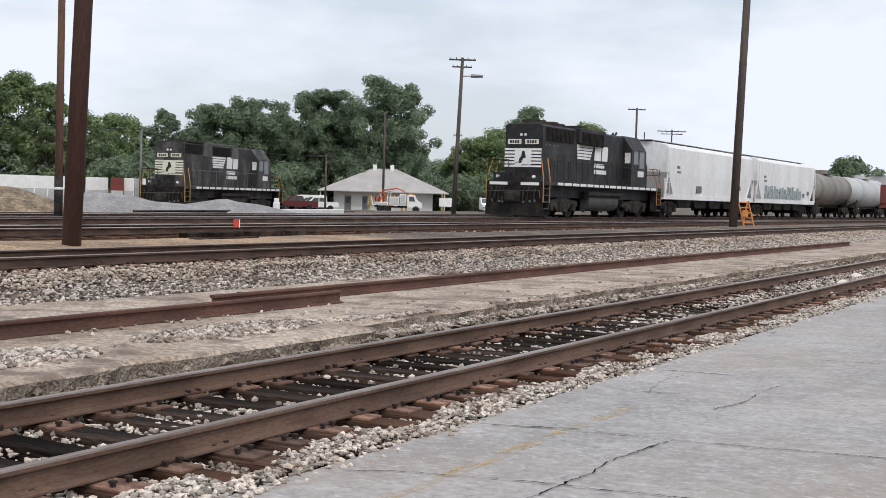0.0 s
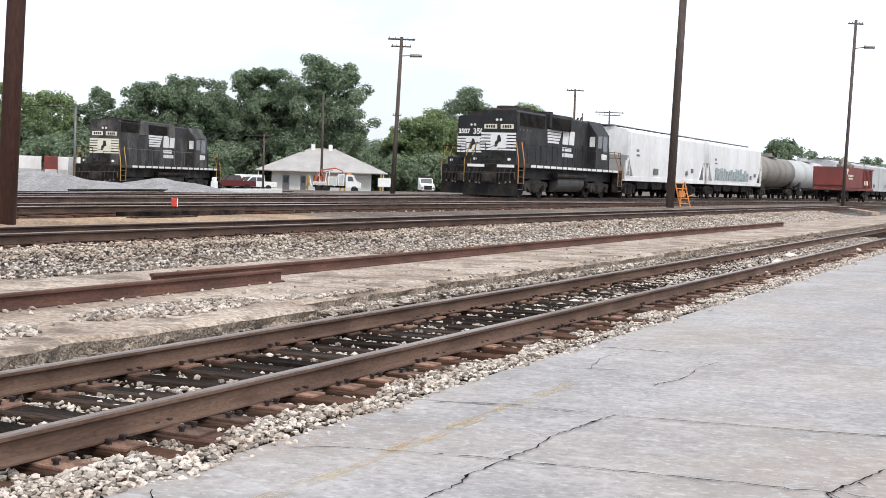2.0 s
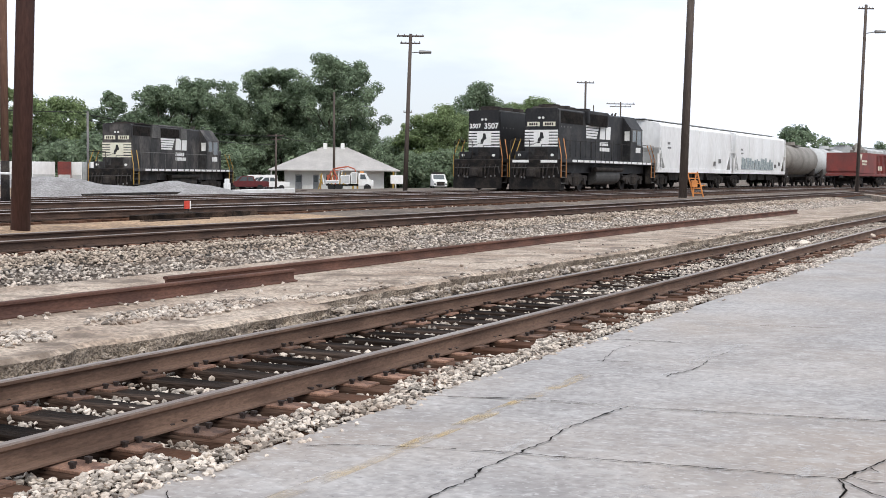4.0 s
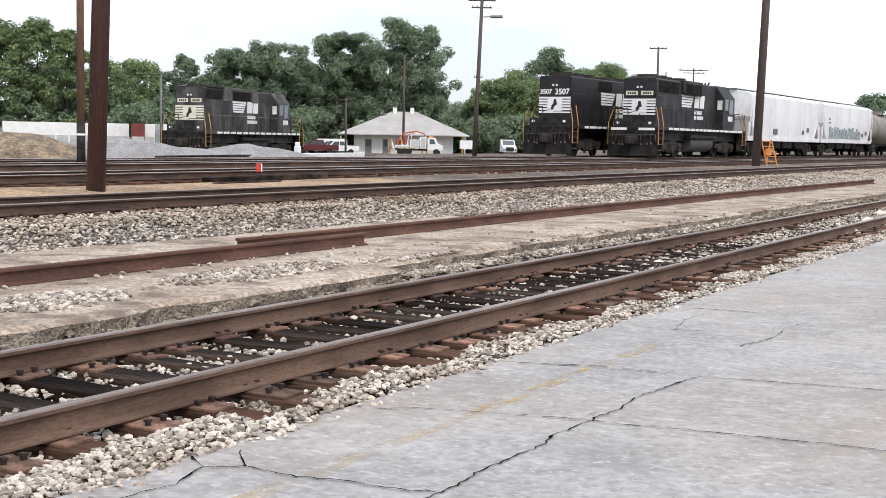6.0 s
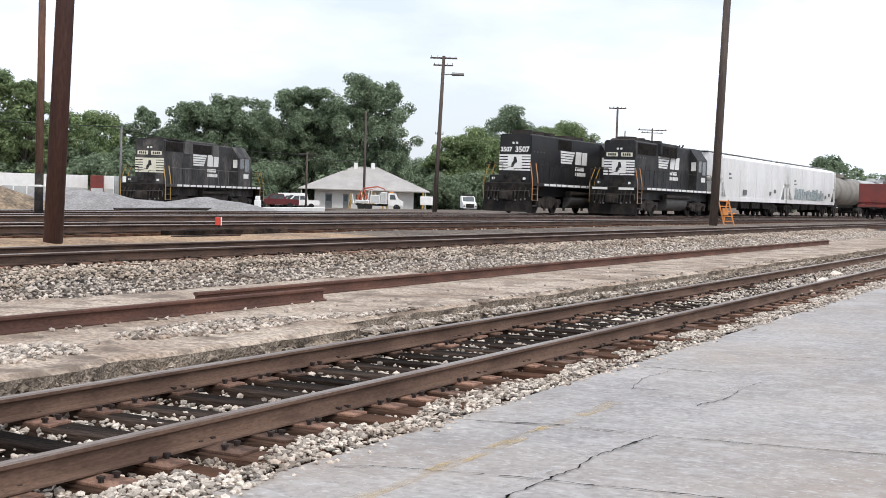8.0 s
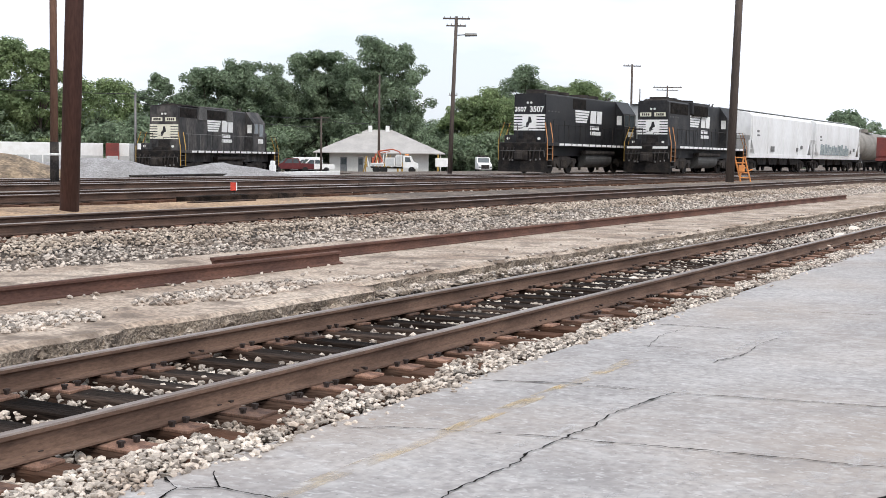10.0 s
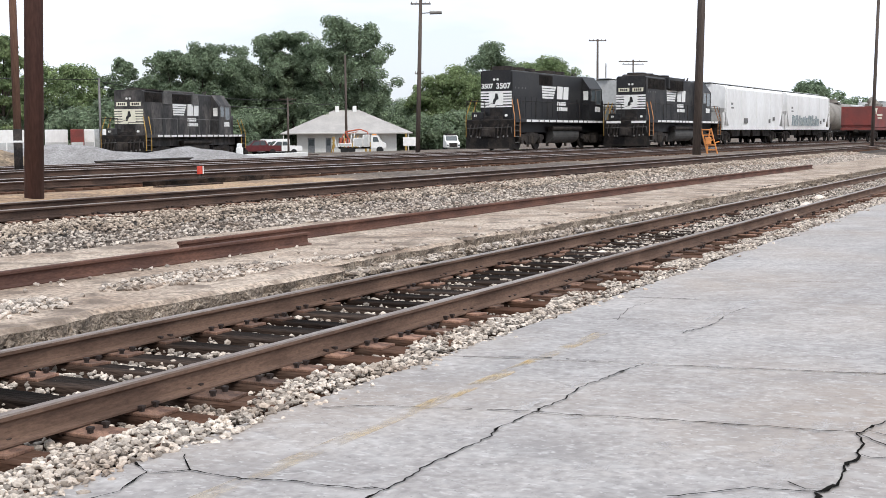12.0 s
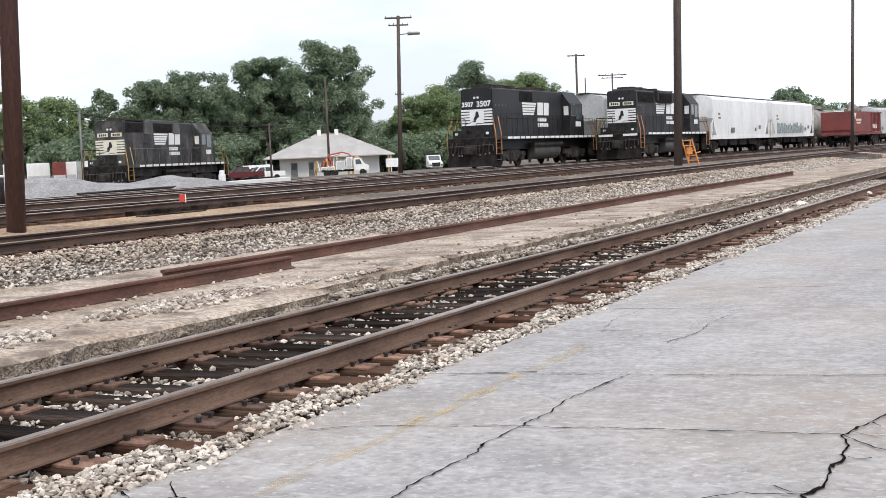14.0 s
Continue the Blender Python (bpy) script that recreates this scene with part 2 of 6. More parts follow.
M_BLACK_FADED = material("faded_black_paint", (0.020, 0.020, 0.022), 0.6, second=(0.060, 0.056, 0.053), scale=1.1, amount=0.8, fine=9, fine_amount=0.35, bump=0.05, spec=0.3, lo=0.45, hi=0.70)
M_UNDER = material("grimy_underframe", (0.020, 0.018, 0.018), 0.85, second=(0.055, 0.046, 0.040), scale=2, amount=0.9, fine=20, fine_amount=0.4, spec=0.25)
M_PILOT = material("black_grimy_pilot", (0.010, 0.009, 0.009), 0.8, second=(0.032, 0.026, 0.022), scale=3, amount=0.7, fine=24, fine_amount=0.5, spec=0.2)
M_PANEL = material("worn_grey_panel_paint", (0.12, 0.115, 0.11), 0.7, second=(0.06, 0.057, 0.054), scale=1.5, amount=0.8, fine=9, fine_amount=0.3, bump=0.05)
M_POLE_BROWN = material("sunlit_brown_pole_timber", (0.19, 0.105, 0.072), 0.85, second=(0.12, 0.066, 0.048), scale=2, amount=0.8, fine=30, stretch=(1, 1, 0.15))
M_WHITE = material("white_paint", (0.84, 0.84, 0.83), 0.6, second=(0.70, 0.69, 0.66), scale=2, amount=0.5, fine=20, fine_amount=0.06, bump=0.03)
M_CREAM = material("yellowed_white_paint", (0.74, 0.72, 0.60), 0.6, second=(0.60, 0.57, 0.45), scale=2, amount=0.6, fine=20, fine_amount=0.08, bump=0.03)
# White for lamp lenses, and for the light painted on the rear cab pane.
M_LAMP_PANE = material("lamp_lens_and_bright_pane", (0.85, 0.85, 0.82), 0.2, bump=0, fine_amount=0.03)
M_RAIL_YEL = material("yellow_handrail_paint", (0.45, 0.29, 0.06), 0.6, second=(0.33, 0.20, 0.06), bump=0)
M_RAIL_ORG = material("orange_handrail_paint", (0.50, 0.22, 0.075), 0.6, second=(0.32, 0.16, 0.08), bump=0)
M_GLASS = material("dark_cab_glass", (0.10, 0.12, 0.13), 0.12, bump=0, fine_amount=0.05)
M_HOPPER = material("grimy_white_hopper_paint", (0.85, 0.85, 0.85), 0.6, second=(0.73, 0.72, 0.71), scale=0.5, amount=0.7, fine=5, fine_amount=0.07, bump=0.04, stretch=(1, 1, 0.4))
M_HOPPER_GREY = material("grey_hopper_paint", (0.52, 0.53, 0.53), 0.65, second=(0.40, 0.40, 0.39), scale=0.5, amount=0.8, fine=6, fine_amount=0.12, bump=0.04)
M_TANK = material("tan_grey_tank_paint", (0.27, 0.25, 0.22), 0.65, second=(0.17, 0.15, 0.13), scale=0.6, amount=0.9, fine=8, fine_amount=0.2, bump=0.04)
M_RED = material("faded_red_car_paint", (0.22, 0.045, 0.037), 0.7, second=(0.14, 0.042, 0.038), scale=0.8, amount=0.8, fine=12, fine_amount=0.2, bump=0.05)
M_GRAFFITI = material("grey_green_spray_paint", (0.22, 0.27, 0.28), 0.6, second=(0.40, 0.44, 0.45), scale=3, amount=0.9, fine=10, bump=0)
# Leaf colours lifted to paint in haze and offset the crowns' own shade.
M_LEAF = leaf_material("haze_lifted_leaves", (0.285, 0.355, 0.24), (0.18, 0.235, 0.155))
M_LEAF_LIGHT = leaf_material("haze_lifted_light_green_leaves", (0.30, 0.37, 0.19), (0.20, 0.265, 0.14))
M_BARK = material("tree_bark", (0.075, 0.058, 0.045), 0.95, fine=10)
M_ROOF = material("grey_shingle_roof", (0.46, 0.44, 0.42), 0.9, second=(0.37, 0.35, 0.34), scale=0.6, amount=0.7, fine=5, fine_amount=0.1)
M_WALL = material("white_block_wall", (0.82, 0.82, 0.79), 0.8, second=(0.70, 0.69, 0.66), scale=0.5, amount=0.6, fine=6, fine_amount=0.06)
M_DOOR = material("grey_door_paint", (0.25, 0.26, 0.27), 0.6, bump=0)
M_ORANGE = material("orange_safety_paint", (0.74, 0.29, 0.075), 0.6, second=(0.42, 0.17, 0.06), bump=0.05)
M_REDSIGN = material("red_target_paint", (0.62, 0.06, 0.035), 0.5, bump=0)
M_REDSIGN_DULL = material("orange_red_crane_paint", (0.45, 0.10, 0.05), 0.6, bump=0)
M_CARRED = material("dark_red_car_paint", (0.12, 0.018, 0.02), 0.35, fine_amount=0.05, bump=0)
M_TYRE = material("tyre_rubber", (0.02, 0.02, 0.02), 0.9, bump=0)
M_STEEL_DARK = material("dusty_dark_steel", (0.075, 0.073, 0.07), 0.75, second=(0.045, 0.043, 0.042), scale=2, amount=0.8, fine=20, bump=0.05)
M_STEEL = material("dull_steel", (0.20, 0.195, 0.19), 0.55, 0.5, bump=0.05)
M_WIRE = material("black_cable", (0.03, 0.03, 0.03), 0.8, bump=0)


# ---- building helpers ----
def thing(name, label="", category="", group="", kind="", at=None):
    ob = new(name)
    ob.empty_display_size = 0.2
    if at is not None:
        ob.matrix_basis = at
    return tagged(ob, label, category, group, kind)


def mesh_of(name, bm, mat, smooth=False):
    me = bpy.data.meshes.new(name)
    bmesh.ops.recalc_face_normals(bm, faces=bm.faces[:])
    bm.to_mesh(me)
    bm.free()
    for m in mat if isinstance(mat, (list, tuple)) else (mat,):
        me.materials.append(m)
    if smooth:
        me.polygons.foreach_set("use_smooth", [True] * len(me.polygons))
    return me


def part(name, bm, mat, parent, label="", smooth=False, at=None):
    ob = new(name, mesh_of(name, bm, mat, smooth))
    ob.parent = parent
    if at is not None:
        ob.matrix_basis = at
    return tagged(ob, label)


def box(bm, x0, x1, y0, y1, z0, z1, bevel=0.0, mat=0):
    r = bmesh.ops.create_cube(bm, size=1.0)
    bmesh.ops.transform(bm, verts=r["verts"], matrix=Matrix.Translation(((x0 + x1) / 2, (y0 + y1) / 2, (z0 + z1) / 2)) @ Matrix.Diagonal((x1 - x0, y1 - y0, z1 - z0, 1)))
    if bevel:
        edges = list({e for v in r["verts"] for e in v.link_edges})
        r2 = bmesh.ops.bevel(bm, geom=edges, offset=bevel, segments=2, affect="EDGES", profile=0.5)
    return bm


def cube(x0, x1, y0, y1, z0, z1, bevel=0.0):
    return box(bmesh.new(), x0, x1, y0, y1, z0, z1, bevel)


def rod(bm, a, b, r0, r1=None, seg=8):
    a, b = Vector(a), Vector(b)
    turn = (b - a).to_track_quat("Z", "Y").to_matrix().to_4x4()
    bmesh.ops.create_cone(bm, cap_ends=True, segments=seg, radius1=r0, radius2=r0 if r1 is None else r1, depth=(b - a).length,
                          matrix=Matrix.Translation((a + b) / 2) @ turn)
    return bm


def prism(bm, outline, y0, y1):
    """A solid from an outline in x and z, between two y."""
    a = [bm.verts.new((x, y0, z)) for x, z in outline]
    b = [bm.verts.new((x, y1, z)) for x, z in outline]
    n = len(a)
    bm.faces.new(a)
    bm.faces.new(b[::-1])
    for i in range(n):
        bm.faces.new((a[i], b[i], b[(i + 1) % n], a[(i + 1) % n]))
    return bm


def sweep(bm, outline, x0, x1):
    """A solid from an outline in y and z, between two x."""
    a = [bm.verts.new((x0, y, z)) for y, z in outline]
    b = [bm.verts.new((x1, y, z)) for y, z in outline]
    n = len(a)
    bm.faces.new(a)
    bm.faces.new(b[::-1])
    for i in range(n):
        bm.faces.new((a[i], b[i], b[(i + 1) % n], a[(i + 1) % n]))
    return bm


def ribbon(points, width, z):
    """A thin low strip along a line of points, a few millimetres thick, of uneven width."""
    bm = bmesh.new()
    fine = []
    for (xa, ya), (xb, yb) in zip(points, points[1:]):
        k = max(2, int(math.hypot(xb - xa, yb - ya) / 0.045))
        for i in range(k):
            fine.append((xa + (xb - xa) * i / k, ya + (yb - ya) * i / k))
    fine.append(points[-1])
    rows = []
    for i, (x, y) in enumerate(fine):
        xa, ya = fine[max(0, i - 1)]
        xb, yb = fine[min(len(fine) - 1, i + 1)]
        d = Vector((yb - ya, xa - xb, 0)).normalized()
        w = width * random.uniform(0.25, 0.95) * (random.uniform(1.5, 2.4) if width < 0.02 and random.random() < 0.07 else 1.0)
        j = d * (0.022 * noise.noise((x * 4, y * 4, 0)) + 0.016 * noise.noise((x * 17, y * 17, 3)) + random.uniform(-1.0, 1.0) * min(width * 0.6, 0.010)) + Vector((x, y, z))
        rows.append([bm.verts.new(j + d * w / 2), bm.verts.new(j - d * w / 2)])
    for a, b in zip(rows, rows[1:]):
        bm.faces.new((a[0], b[0], b[1], a[1]))
    return bm


# ---- ground ----
def ramp_z(v, keys):
    return float(np.interp(v, [k[0] for k in keys], [k[1] for k in keys]))


PROFILE = [(-400, -0.35), (3.9, -0.35), (4.0, -0.06), (4.5, -0.11), (6.9, -0.11), (7.2, 0.05), (10.1, 0.10), (10.6, 0.13), (11.4, 0.20), (12.6, 0.37), (16.0, 0.40), (17.6, 0.53), (18.6, 0.53), (18.95, 0.47), (22.2, 0.47), (22.6, 0.55), (24.0, 0.55),
           (32.5, 0.53), (38.0, 0.48), (50.0, 0.0), (68.0, -0.05), (98.0, -0.75), (130.0, -0.8), (3000, -0.8)]


def ground_z(x, y):
    return ramp_z(y, PROFILE)


def build_ground():
    xs = [-3000, -600, -150, -50, -20] + list(range(-10, 60, 2)) + [65, 75, 90, 110, 140, 180, 250, 400, 900, 3000]
    ys = [-3000, -400, -60, -10, 2, 3.9, 4.0, 4.5, 5.5, 6.9, 7.2, 8.5, 10.1, 10.4, 11.0, 11.6, 12.1, 12.6, 13.5, 14.5, 15.5, 16.0, 17, 17.6, 18.6, 18.95, 20.5, 22.2, 22.6, 24, 26, 28, 30, 32.5, 36,
          40, 46, 54, 68, 80, 98, 130, 200, 400, 900, 3000]
    bm = bmesh.new()
    rng = random.Random(4)
    grid = [[bm.verts.new((x, y, ground_z(x, y) + (rng.uniform(-0.02, 0.02) if 16 < y < 40 else 0))) for x in xs] for y in ys]
    for r0, r1, ya in zip(grid, grid[1:], ys):
        for i in range(len(xs) - 1):
            f = bm.faces.new((r0[i], r0[i + 1], r1[i + 1], r1[i]))
            f.material_index = 1 if 4.0 <= ya < 7.2 or 12 < ya < 16 else 0
            if 15.9 <= ya < 18.95 and xs[i] < 28 or 18.9 <= ya < 20 and xs[i] < 24:
                f.material_index = 2
    ob = new("ground", mesh_of("ground", bm, [M_GROUND, M_BED, M_SAND], True))
    tagged(ob, "brown dirt and cinder ground of a rail yard", "ground", kind="structure")


# ---- tracks ----
RAIL_OUTLINE = [(-0.070, 0.0), (0.070, 0.0), (0.070, 0.012), (0.014, 0.030), (0.009, 0.060), (0.009, 0.110), (0.020, 0.122), (0.036, 0.128), (0.036, 0.150), (0.028, 0.160),
                (-0.028, 0.160), (-0.036, 0.150), (-0.036, 0.128), (-0.020, 0.122), (-0.009, 0.110), (-0.009, 0.060), (-0.014, 0.030), (-0.070, 0.012)]


def rail_bm(line, offset, z):
    """A rail of T section along a line of (x, y), set off to its left, its foot at z."""
    bm = bmesh.new()
    rings = []
    for i, (x, y) in enumerate(line):
        xa, ya = line[max(0, i - 1)]
        xb, yb = line[min(len(line) - 1, i + 1)]
        d = Vector((-(yb - ya), xb - xa, 0)).normalized()
        rings.append([bm.verts.new(Vector((x, y, z + h)) + d * (offset + s)) for s, h in RAIL_OUTLINE])
    n = len(RAIL_OUTLINE)
    for a, b in zip(rings, rings[1:]):
        for i in range(n):
            f = bm.faces.new((a[i], a[(i + 1) % n], b[(i + 1) % n], b[i]))
            f.material_index = 1 if 8 <= i <= 10 else 0
    bm.faces.new(rings[0][::-1])
    bm.faces.new(rings[-1])
    return bm


def build_track(name, label, line, top, ties, spacing, tie_len=2.6, seed=1, detailed=0, steel=None, head=None):
    """Two rails on timber ties with plates; top is the height of the rail heads."""
    rng = random.Random(seed)
    track = thing(name, label, "railway track", kind="structure")
    for s in (-0.755, 0.755):
        part("rail", rail_bm(line, s, top - 0.16), [steel or M_RAIL_DARK, head or M_RAIL_TOP], track)
    tie_me = mesh_of("tie", cube(-0.115, 0.115, -tie_len / 2, tie_len / 2, -0.17, 0.0, 0.012), M_TIE)
    pl = cube(-0.10, 0.10, -0.245, 0.18, 0.0, 0.02, 0.004)
    plate_me = mesh_of("tie_plate", pl, M_PLATE)
    sp = bmesh.new()
    for sx in (-0.06, 0.06):
        for sy in (-0.098, 0.098):
            box(sp, sx - 0.012, sx + 0.012, sy - 0.012, sy + 0.012, 0.015, 0.048)
            box(sp, sx - 0.016, sx + 0.016, sy - 0.018, sy + 0.018, 0.040, 0.056)
    spike_me = mesh_of("spikes", sp, M_SPIKE)
    d = 0.0
    count = 0
    for (xa, ya), (xb, yb) in zip(line, line[1:]):
        seg = math.hypot(xb - xa, yb - ya)
        while d < seg:
            x, y = xa + (xb - xa) * d / seg, ya + (yb - ya) * d / seg
            d += spacing * rng.uniform(0.86, 1.14)
            if not ties[0] <= x <= ties[1] or count >= 300:
                continue
            count += 1
            ob = new("tie", tie_me)
            ob.parent = track
            turn = math.degrees(math.atan2(yb - ya, xb - xa)) + rng.uniform(-2, 2)
            ob.matrix_basis = pose(x, y + rng.uniform(-0.12, 0.12), top - 0.18 - rng.uniform(0, 0.012), rng.uniform(-0.4, 0.4), rng.uniform(-3, 3), turn)
            if detailed and x < detailed:
                for s in (-0.755, 0.755):
                    p = new("tie_plate", plate_me)
                    p.parent = ob
                    p.matrix_basis = pose(0, s, 0.0, 0, 0, 0 if s < 0 else 180)
                    if x < 30:
                        k = new("spikes", spike_me)
                        k.parent = ob
                        k.matrix_basis = pose(0, s, 0.0)
        d -= seg
    return track


LINE_NEAR = [(-30 + 5 * i, 5.715) for i in range(60)]
LINE_MID = [(-30 + 5 * i, 14.45) for i in range(70)]


def bent(y, start, k, x1=260):
    return [(x, y - k * max(0, x - start) ** 2) for x in range(-40, x1, 5)]


LINE_THIRD = bent(20.6, 60, 0.0007)
LINE_MOVING = bent(26.0, 80, 0.0003, 300)
LINE_PARKED = bent(30.0, 80, 0.0003, 300)
LINE_BACK = [(40 + 5 * i, 52.75 + (40 + 5 * i - 58.9) * math.tan(radians(15.2))) for i in range(12)]
YARD_TOP = 0.74


def stones(name, label, mat, spots, seed, parent=None):
    """Many broken stones in one mesh. spots: rows of (x, y, z, size)."""
    rng = np.random.default_rng(seed)
    bm = bmesh.new()
    bmesh.ops.create_icosphere(bm, subdivisions=1, radius=1.0)
    base = np.array([v.co[:] for v in bm.verts])
    tri = np.array([[v.index for v in f.verts] for f in bm.faces])
    bm.free()
    base = base[:12] if len(base) > 12 else base
    spots = np.array(spots)
    n, k = len(spots), len(base)
    shape = base[None] * rng.uniform(0.5, 1.2, (n, k, 1)) * rng.uniform((0.8, 0.65, 0.45), (1.45, 1.05, 0.85), (n, 3))[:, None]
    a = rng.uniform(0, 2 * np.pi, n)
    c, s = np.cos(a)[:, None], np.sin(a)[:, None]
    x, y = shape[..., 0] * c - shape[..., 1] * s, shape[..., 0] * s + shape[..., 1] * c
    tilt = rng.uniform(-0.6, 0.6, (n, 1))
    z = shape[..., 2] + x * tilt * 0.5
    co = np.stack([x, y, z], -1) * spots[:, None, 3:4] / 2 + spots[:, None, :3]
    faces = (tri[None] + np.arange(n)[:, None, None] * k).reshape(-1, 3)
    me = bpy.data.meshes.new(name)
    me.vertices.add(n * k)
    me.vertices.foreach_set("co", co.reshape(-1).astype(np.float32))
    me.loops.add(len(faces) * 3)
    me.loops.foreach_set("vertex_index", faces.reshape(-1).astype(np.int32))
    me.polygons.add(len(faces))
    me.polygons.foreach_set("loop_start", np.arange(0, len(faces) * 3, 3, dtype=np.int32))
    me.update(calc_edges=True)
    me.shade_flat()
    me.materials.append(mat)
    ob = new(name, me)
    tagged(ob, label, "gravel", kind="stuff")
    return ob


# ---- paving and slab ----
def build_paving():
    """Concrete paving in separate slabs: joints run along y = 2.82 and across every 1.6 m."""
    paving = thing("pavement", "grey worn concrete paving with open joints and cracks", "pavement", kind="structure")
    rng = random.Random(7)
    xs = [-24.0, -16.0, -9.0, -4.0, 0.0, 3.3, 6.58, 8.33, 11.95, 15.5, 21.0, 27.0, 34.0, 44.0, 60.0, 90.0, 130.0, 180.0]
    ys = [-60.0, -30.0, -14.0, -6.5, 0.0, 4.2]
    g = 0.008
    for i in range(len(xs) - 1):
        for j in range(len(ys) - 1):
            bm = bmesh.new()
            low = []
            for x, y in ((xs[i] + g, ys[j] + g), (xs[i + 1] - g, ys[j] + g), (xs[i + 1] - g, ys[j + 1] - g), (xs[i] + g, ys[j + 1] - g)):
                low.append((x - 0.2 * (y - 2.82), y))
            a = [bm.verts.new((x, y, -0.2)) for x, y in low]
            b = [bm.verts.new((x, y, 0.0)) for x, y in low]
            bm.faces.new(a[::-1])
            bm.faces.new(b)
            for k in range(4):
                bm.faces.new((a[k], a[(k + 1) % 4], b[(k + 1) % 4], b[k]))
            bmesh.ops.bevel(bm, geom=[e for e in bm.edges if e.verts[0].co.z > -0.1 and e.verts[1].co.z > -0.1], offset=0.004, segments=1, affect="EDGES")
            part("paving_slab", bm, M_CONCRETE, paving, at=pose(0, 0, rng.uniform(-0.002, 0.002)))
    bed = cube(-24, 180, -60, 4.0, -0.3, -0.05)
    part("joint_filler", bed, M_CRACK, paving)
    for pts, w in (
        ([(4.1, 2.82), (4.84, 2.81), (5.4, 2.83), (5.85, 2.80), (6.15, 2.84), (7.04, 2.81), (7.31, 2.85), (7.8, 2.81), (8.31, 2.74)], 0.015),
        ([(4.92, 4.05), (4.71, 3.82), (4.69, 3.5), (4.77, 3.2), (4.78, 2.93), (4.84, 2.81)], 0.016),
        ([(4.71, 4.16), (4.58, 3.98), (4.71, 3.82)], 0.014),
        ([(4.58, 3.98), (4.28, 3.9), (3.9, 3.95)], 0.014),
        ([(9.73, 2.89), (10.0, 2.84), (10.37, 2.78)], 0.013), ([(10.37, 2.78), (10.62, 2.80), (10.8, 2.83)], 0.009), ([(11.0, 2.83), (11.4, 2.79)], 0.008),
        ([(4.6, 1.05), (5.2, 1.04), (5.45, 1.01)], 0.030), ([(5.45, 1.01), (5.62, 1.05), (5.78, 0.98)], 0.044), ([(5.78, 0.98), (5.9, 0.99), (6.15, 1.01)], 0.024),
        ([(6.15, 1.01), (6.3, 0.98), (6.42, 1.01)], 0.036), ([(6.42, 1.01), (6.62, 1.0), (6.84, 1.06)], 0.018), ([(6.84, 1.06), (7.02, 1.03), (7.10, 1.0)], 0.028), ([(7.10, 1.0), (7.24, 0.96), (7.5, 0.9), (7.66, 0.84)], 0.014),
        ([(6.42, 1.01), (6.36, 0.93), (6.40, 0.86)], 0.012), ([(6.95, 1.05), (6.86, 0.9), (6.88, 0.82)], 0.011), ([(5.7, 1.0), (5.66, 1.1), (5.74, 1.2)], 0.012), ([(7.2, 0.97), (7.12, 0.90)], 0.010),
        ([(5.27, 1.62), (5.58, 1.31), (5.65, 1.03)], 0.014),
        ([(6.84, 1.07), (6.65, 0.9), (6.4, 0.6)], 0.012),
        ([(10.2, 3.6), (10.9, 3.75), (11.6, 3.7)], 0.006),
        ([(14.6, 1.6), (15.2, 1.2), (15.4, 0.7)], 0.010),
    ):
        part("crack", ribbon(pts, w, 0.008), M_CRACK, paving)
    for pts, w in (
        ([(6.15, 4.0), (6.3, 3.82), (6.51, 3.19)], 0.013), ([(6.53, 3.1), (6.60, 2.83), (6.69, 2.2)], 0.016), ([(6.69, 2.2), (6.84, 1.26), (6.87, 1.07)], 0.020),
        ([(8.02, 4.0), (8.27, 3.41)], 0.024), ([(8.27, 3.3), (8.29, 2.95)], 0.012), ([(8.33, 2.6), (8.46, 2.0), (8.50, 1.8)], 0.014), ([(8.52, 1.7), (8.59, 1.41), (8.8, 0.5)], 0.022),
        ([(11.70, 4.0), (11.84, 3.36)], 0.032), ([(10.25, 3.66), (10.35, 3.35)], 0.018), ([(13.6, 3.0), (13.8, 2.3)], 0.02), ([(15.4, 2.2), (15.7, 1.4)], 0.02),
    ):
        part("joint", ribbon(pts, w, 0.008), M_JOINT, paving)
    # pale broken edges beside the widest crack and the joints
    for pts, w in (([(4.6, 1.2), (5.6, 1.2), (6.4, 1.25), (7.1, 1.15)], 0.50), ([(6.53, 3.0), (6.69, 2.2), (6.84, 1.26)], 0.20), ([(8.30, 2.9), (8.46, 2.0), (8.75, 0.6)], 0.24),
                   ([(9.8, 2.95), (10.6, 2.9), (12.0, 2.85)], 0.3), ([(5.4, 2.95), (6.6, 2.95), (7.8, 2.92)], 0.16), ([(5.3, 2.2), (5.9, 2.0), (6.3, 1.9)], 0.22)):
        part("spalled_edge", ribbon(pts, w, 0.004), M_SPALL, paving)
    line = bmesh.new()
    box(line, 2.5, 9.5, 3.43, 3.54, 0.0, 0.0035)
    part("painted_line", line, M_YELLOW, paving, "faded yellow painted line")


